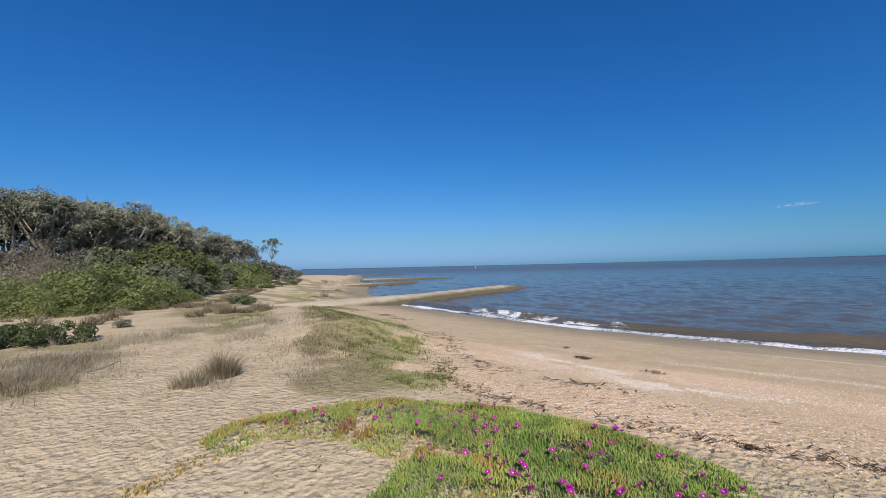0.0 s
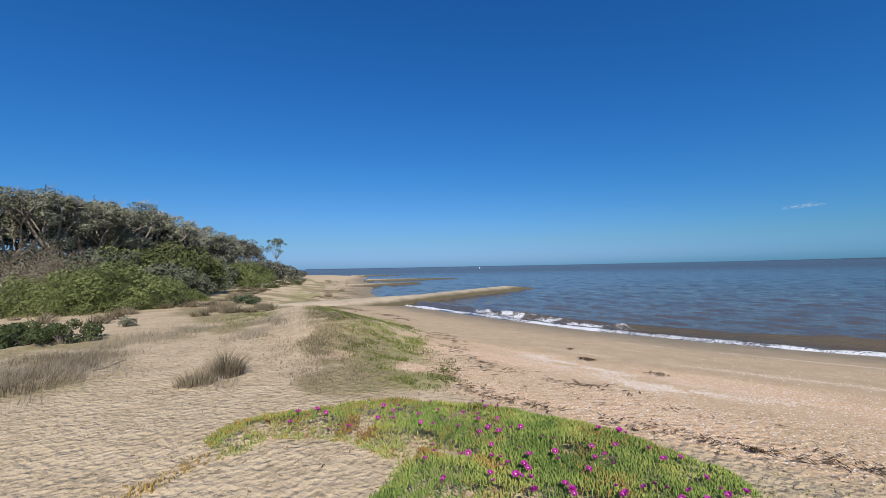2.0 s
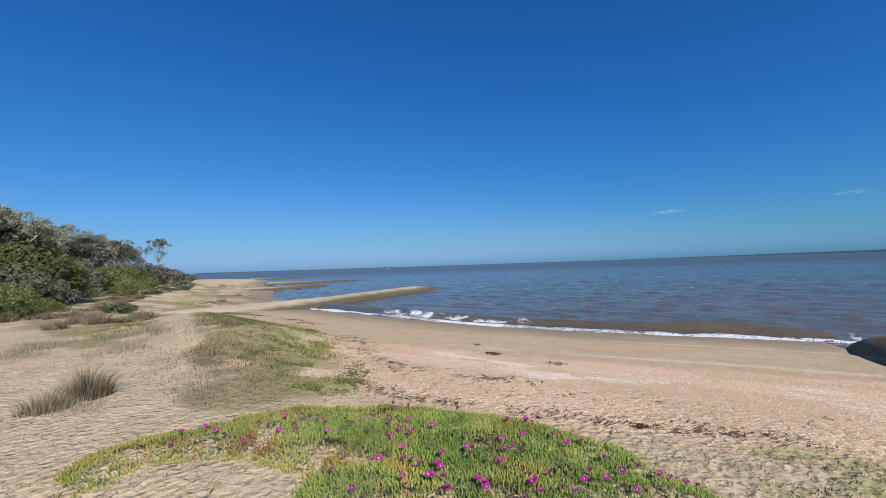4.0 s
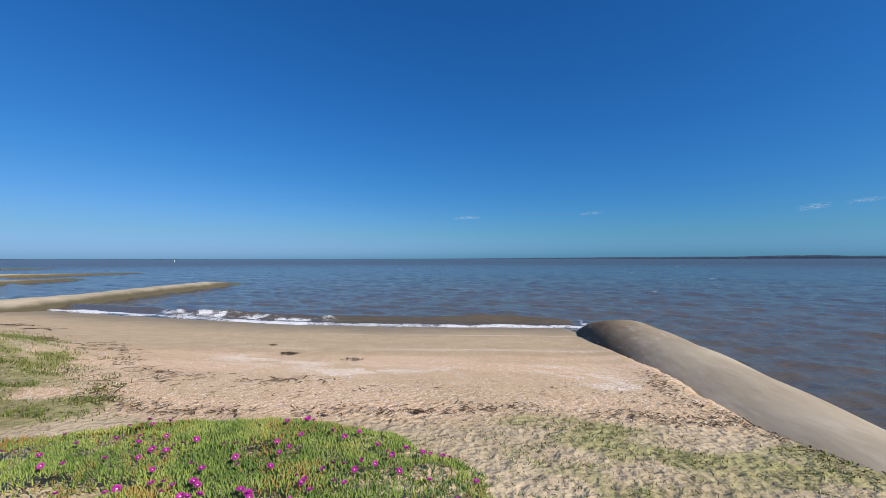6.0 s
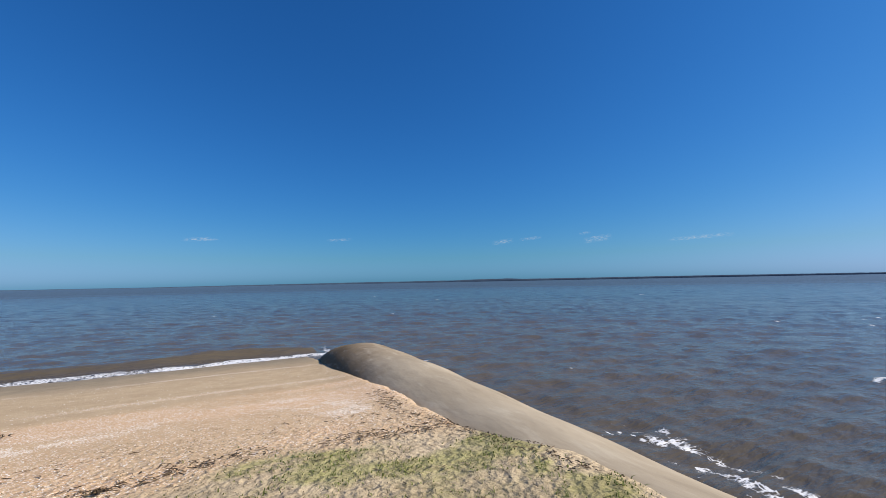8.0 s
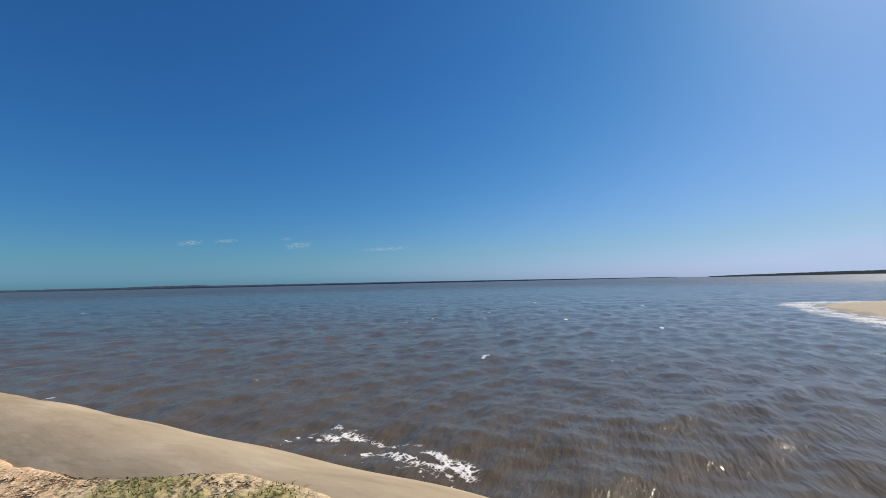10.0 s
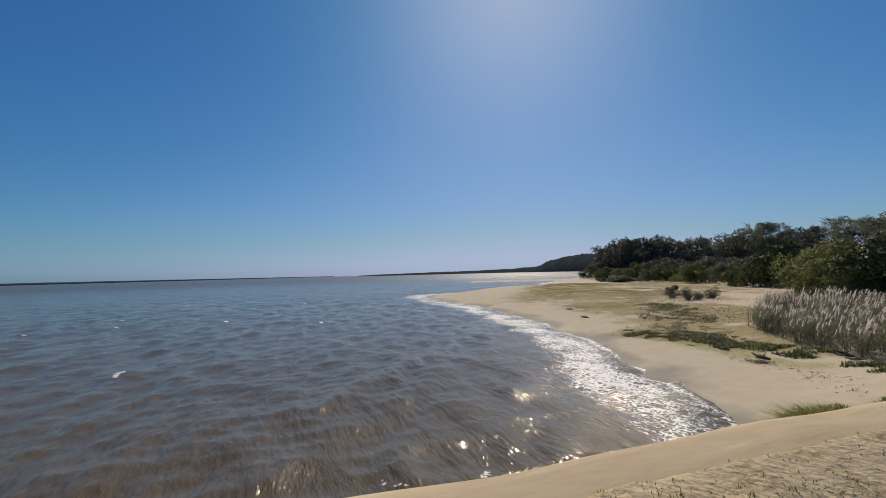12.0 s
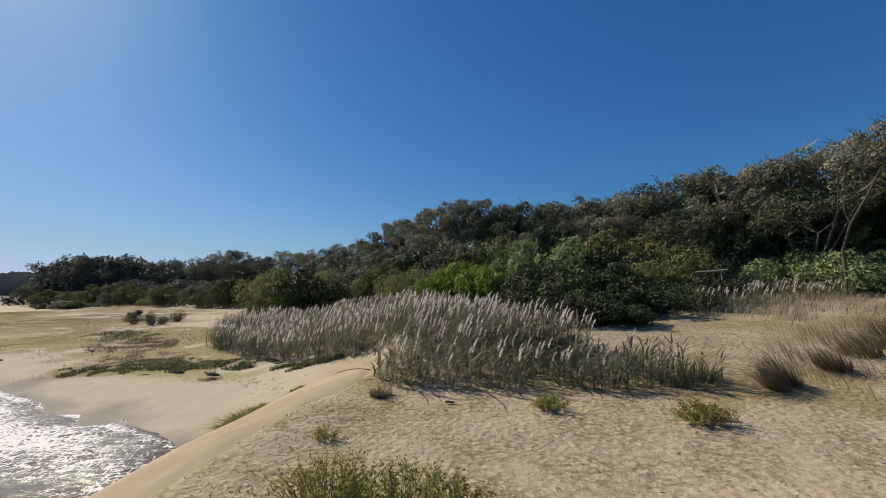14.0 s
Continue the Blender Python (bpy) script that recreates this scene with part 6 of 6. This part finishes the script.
def build_tufts():
    """Tiny withered grass tufts over the trodden sand."""
    r = np.random.default_rng(63)
    n = 13000
    d, q = 2 + 13 * r.random(n) ** 1.15, r.random(n) * 6.28
    x, y = np.sin(q) * d, np.cos(q) * d
    keep = (land(x, y) > 0.9) & (fbm(x / 0.35, y / 0.35, 89) + 0.25 * vnoise(x / 2.5, y / 2.5, 90) > 0.6) & (np.abs(x - 3.1) > 0.85) & (in_shape(x, y, MAT) < 0.05)
    x, y = np.repeat(x[keep], 7), np.repeat(y[keep], 7)
    x, y = x + r.normal(size=len(x)) * 0.06, y + r.normal(size=len(x)) * 0.06
    v, f = blades(r, np.column_stack([x, y, land(x, y) - 0.003]), 0.014, 0.008, 2.2)
    thing("withered_tufts", "tiny withered grass tufts over trodden sand", "grass", kind="stuff", data=mesh_of("withered_tufts", v, f, STRAW, 3))


build_tufts()

# ---- dead wood ----
def dead_wood(name, label, place, lines, material=PALE):
    v, f = tubes(lines, 7)
    ob = thing(name, label, "dead wood", place, data=mesh_of(name, v, f, material))
    return ob


bx, by = polar(-143.9, 21)
dead_wood("leaning_dead_tree", "bare grey dead trunk leaning over the grass", (bx, by, ground_at(bx, by) - 0.2),
          [[(0, 0, 0, 0.065), (-0.03, 0.02, 1.0, 0.055), (0.02, 0.05, 1.9, 0.05), (-0.2, 0.2, 2.8, 0.045), (-0.6, 0.45, 3.7, 0.04), (-0.95, 0.65, 4.6, 0.03)], [(-0.2, 0.2, 2.8, 0.022), (-0.1, 0.1, 3.3, 0.016), (-0.2, 0.0, 3.7, 0.008)]], DARK_BARK)
bx, by = polar(-158.6, 26)
dead_wood("dead_tree", "bare dead tree with thin pale branches", (bx, by, ground_at(bx, by)),
          [[(0, 0, 0, 0.10), (-0.1, 0, 2.5, 0.07), (0.2, 0.2, 4.4, 0.045), (0.7, 0.3, 6.1, 0.015)]] + [[(0.2 + 0.06 * k, 0.2, 3.6 + 0.3 * k, 0.022), (0.2 + 0.6 * math.cos(k * 2.1), 0.2 + 0.6 * math.sin(k * 2.1), 4.6 + 0.25 * k, 0.014), (0.3 + 0.9 * math.cos(k * 2.1), 0.2 + 0.9 * math.sin(k * 2.1), 5.0 + 0.2 * k, 0.006)] for k in range(7)], BARK)
bx, by = polar(-155, 19)
dead_wood("fallen_branch", "pale fallen branch at the edge of the trees", (bx, by, ground_at(bx, by) + 1.05), [[(-0.5, 0.2, 0.05, 0.03), (0, 0, 0, 0.035), (0.4, -0.2, 0.0, 0.03), (0.6, -0.3, -0.12, 0.015)], [(-0.3, 0.1, 0.03, 0.025), (-0.34, 0.12, -0.6, 0.025), (-0.3, 0.1, -1.2, 0.03)]])
dead_wood("driftwood_stick", "dark curved stick lying on sand", (-8.6, 0.8, ground_at(-8.6, 0.8) + 0.03), [[(-0.15, -0.15, 0, 0.012), (0.05, 0, 0.05, 0.014), (0.12, 0.22, 0.14, 0.01)]], BARK)
for sx, sy, long, turn, thick in ((8.8, -11.0, 0.3, 20, 0.03), (7.6, -10.7, 0.55, -15, 0.045), (6.5, -11.8, 0.7, -30, 0.025), (5.95, -11.2, 0.4, 50, 0.02), (6.3, -11.5, 0.5, 10, 0.02), (17.8, -13.2, 0.6, 5, 0.04), (9.4, -11.2, 0.25, -40, 0.02), (21, -14.6, 0.5, 25, 0.035), (15, -14.2, 0.5, -20, 0.03)):
    c, k = math.cos(radians(turn)) * long / 2, math.sin(radians(turn)) * long / 2
    dead_wood("driftwood_stick", "dark weathered stick washed up on the eastern sand", (sx, sy, ground_at(sx, sy) + thick * 0.6),
              [[(-c, -k, 0, thick * 0.6), (-c * 0.2, -k * 0.2 + 0.04 * long, 0.02, thick), (c * 0.5, k * 0.5, 0.01, thick * 0.8), (c, k, 0.05, thick * 0.3)], [(-c * 0.2, -k * 0.2, 0.02, thick * 0.5), (k * 0.5, -c * 0.5, 0.07, thick * 0.2)]], DARK_BARK)
dead_wood("driftwood_stick", "small dark stick on bare sand", (0.6, -5.4, ground_at(0.6, -5.4) + 0.02), [[(-0.05, 0, 0, 0.014), (0.06, 0.01, 0.01, 0.012)]], BARK)

# ---- channel marker far out ----
v, f = tubes([[(0, 0, -1, 0.15), (0, 0, 0.5, 0.15), (0, 0, 0.55, 0.32), (0, 0, 1.6, 0.28), (0, 0, 1.95, 0.06)]], 10)
thing("channel_marker", "small white channel marker standing in the sea", "marker", (-306, 354, 0), data=mesh_of("channel_marker", v, f, WHITE))


# ---- thin clouds low over the horizon ----
def cloud_material():
    m = bpy.data.materials.new("thin_cloud")
    m.use_nodes = True
    n, l = m.node_tree.nodes, m.node_tree.links
    n.remove(n["Principled BSDF"])
    tc = n.new("ShaderNodeTexCoord")
    wisp = texnoise(n, l, 3.0, 5, 0.6, tc.outputs["Object"], (0.012, 0.012, 0.06))
    dense = calc(n, l, "MULTIPLY", remap(n, l, wisp, 0.42, 0.75, 0.0, 0.75), attribute(n, "dense"))
    glow, clear = n.new("ShaderNodeEmission"), n.new("ShaderNodeBsdfTransparent")
    glow.inputs["Color"].default_value, glow.inputs["Strength"].default_value = (0.78, 0.86, 0.95, 1), 0.6
    mix = n.new("ShaderNodeMixShader")
    l.new(dense, mix.inputs[0]), l.new(clear.outputs[0], mix.inputs[1]), l.new(glow.outputs[0], mix.inputs[2])
    l.new(mix.outputs[0], n["Material Output"].inputs["Surface"])
    return m


CLOUD = cloud_material()
for bearing, height, wide, tall in ((-5.3, 5.6, 3.2, 0.5), (-4.2, 5.6, 2.6, 0.3), (11.4, 5.85, 3.4, 0.4), (33.5, 5.3, 3.0, 0.7), (37.2, 5.6, 3.0, 0.45), (45.7, 5.2, 3.6, 0.9), (44.2, 6.0, 1.5, 0.35), (57, 4.7, 7.0, 0.5)):
    k, u = np.meshgrid(np.linspace(-1, 1, 41), np.linspace(-1, 1, 11))
    b, e = np.radians(bearing + k * wide / 2), np.radians(height + (u + 0.5 * k) * tall / 2)
    d = 4200 + 60 * (1 - k * k) * u
    v = np.stack([np.sin(b) * d, np.cos(b) * d, 2.6 + np.tan(e) * d], -1)
    me = mesh_of("cloud", v, grid_faces(11, 41, False), CLOUD, 4, True)
    give(me, "dense", np.clip(1 - k * k, 0, 1) * np.clip(1 - u * u, 0, 1))
    thing("backdrop_cloud", "thin white wisp of cloud low in a blue sky", "cloud", group="thin clouds over the horizon", kind="structure", data=me)
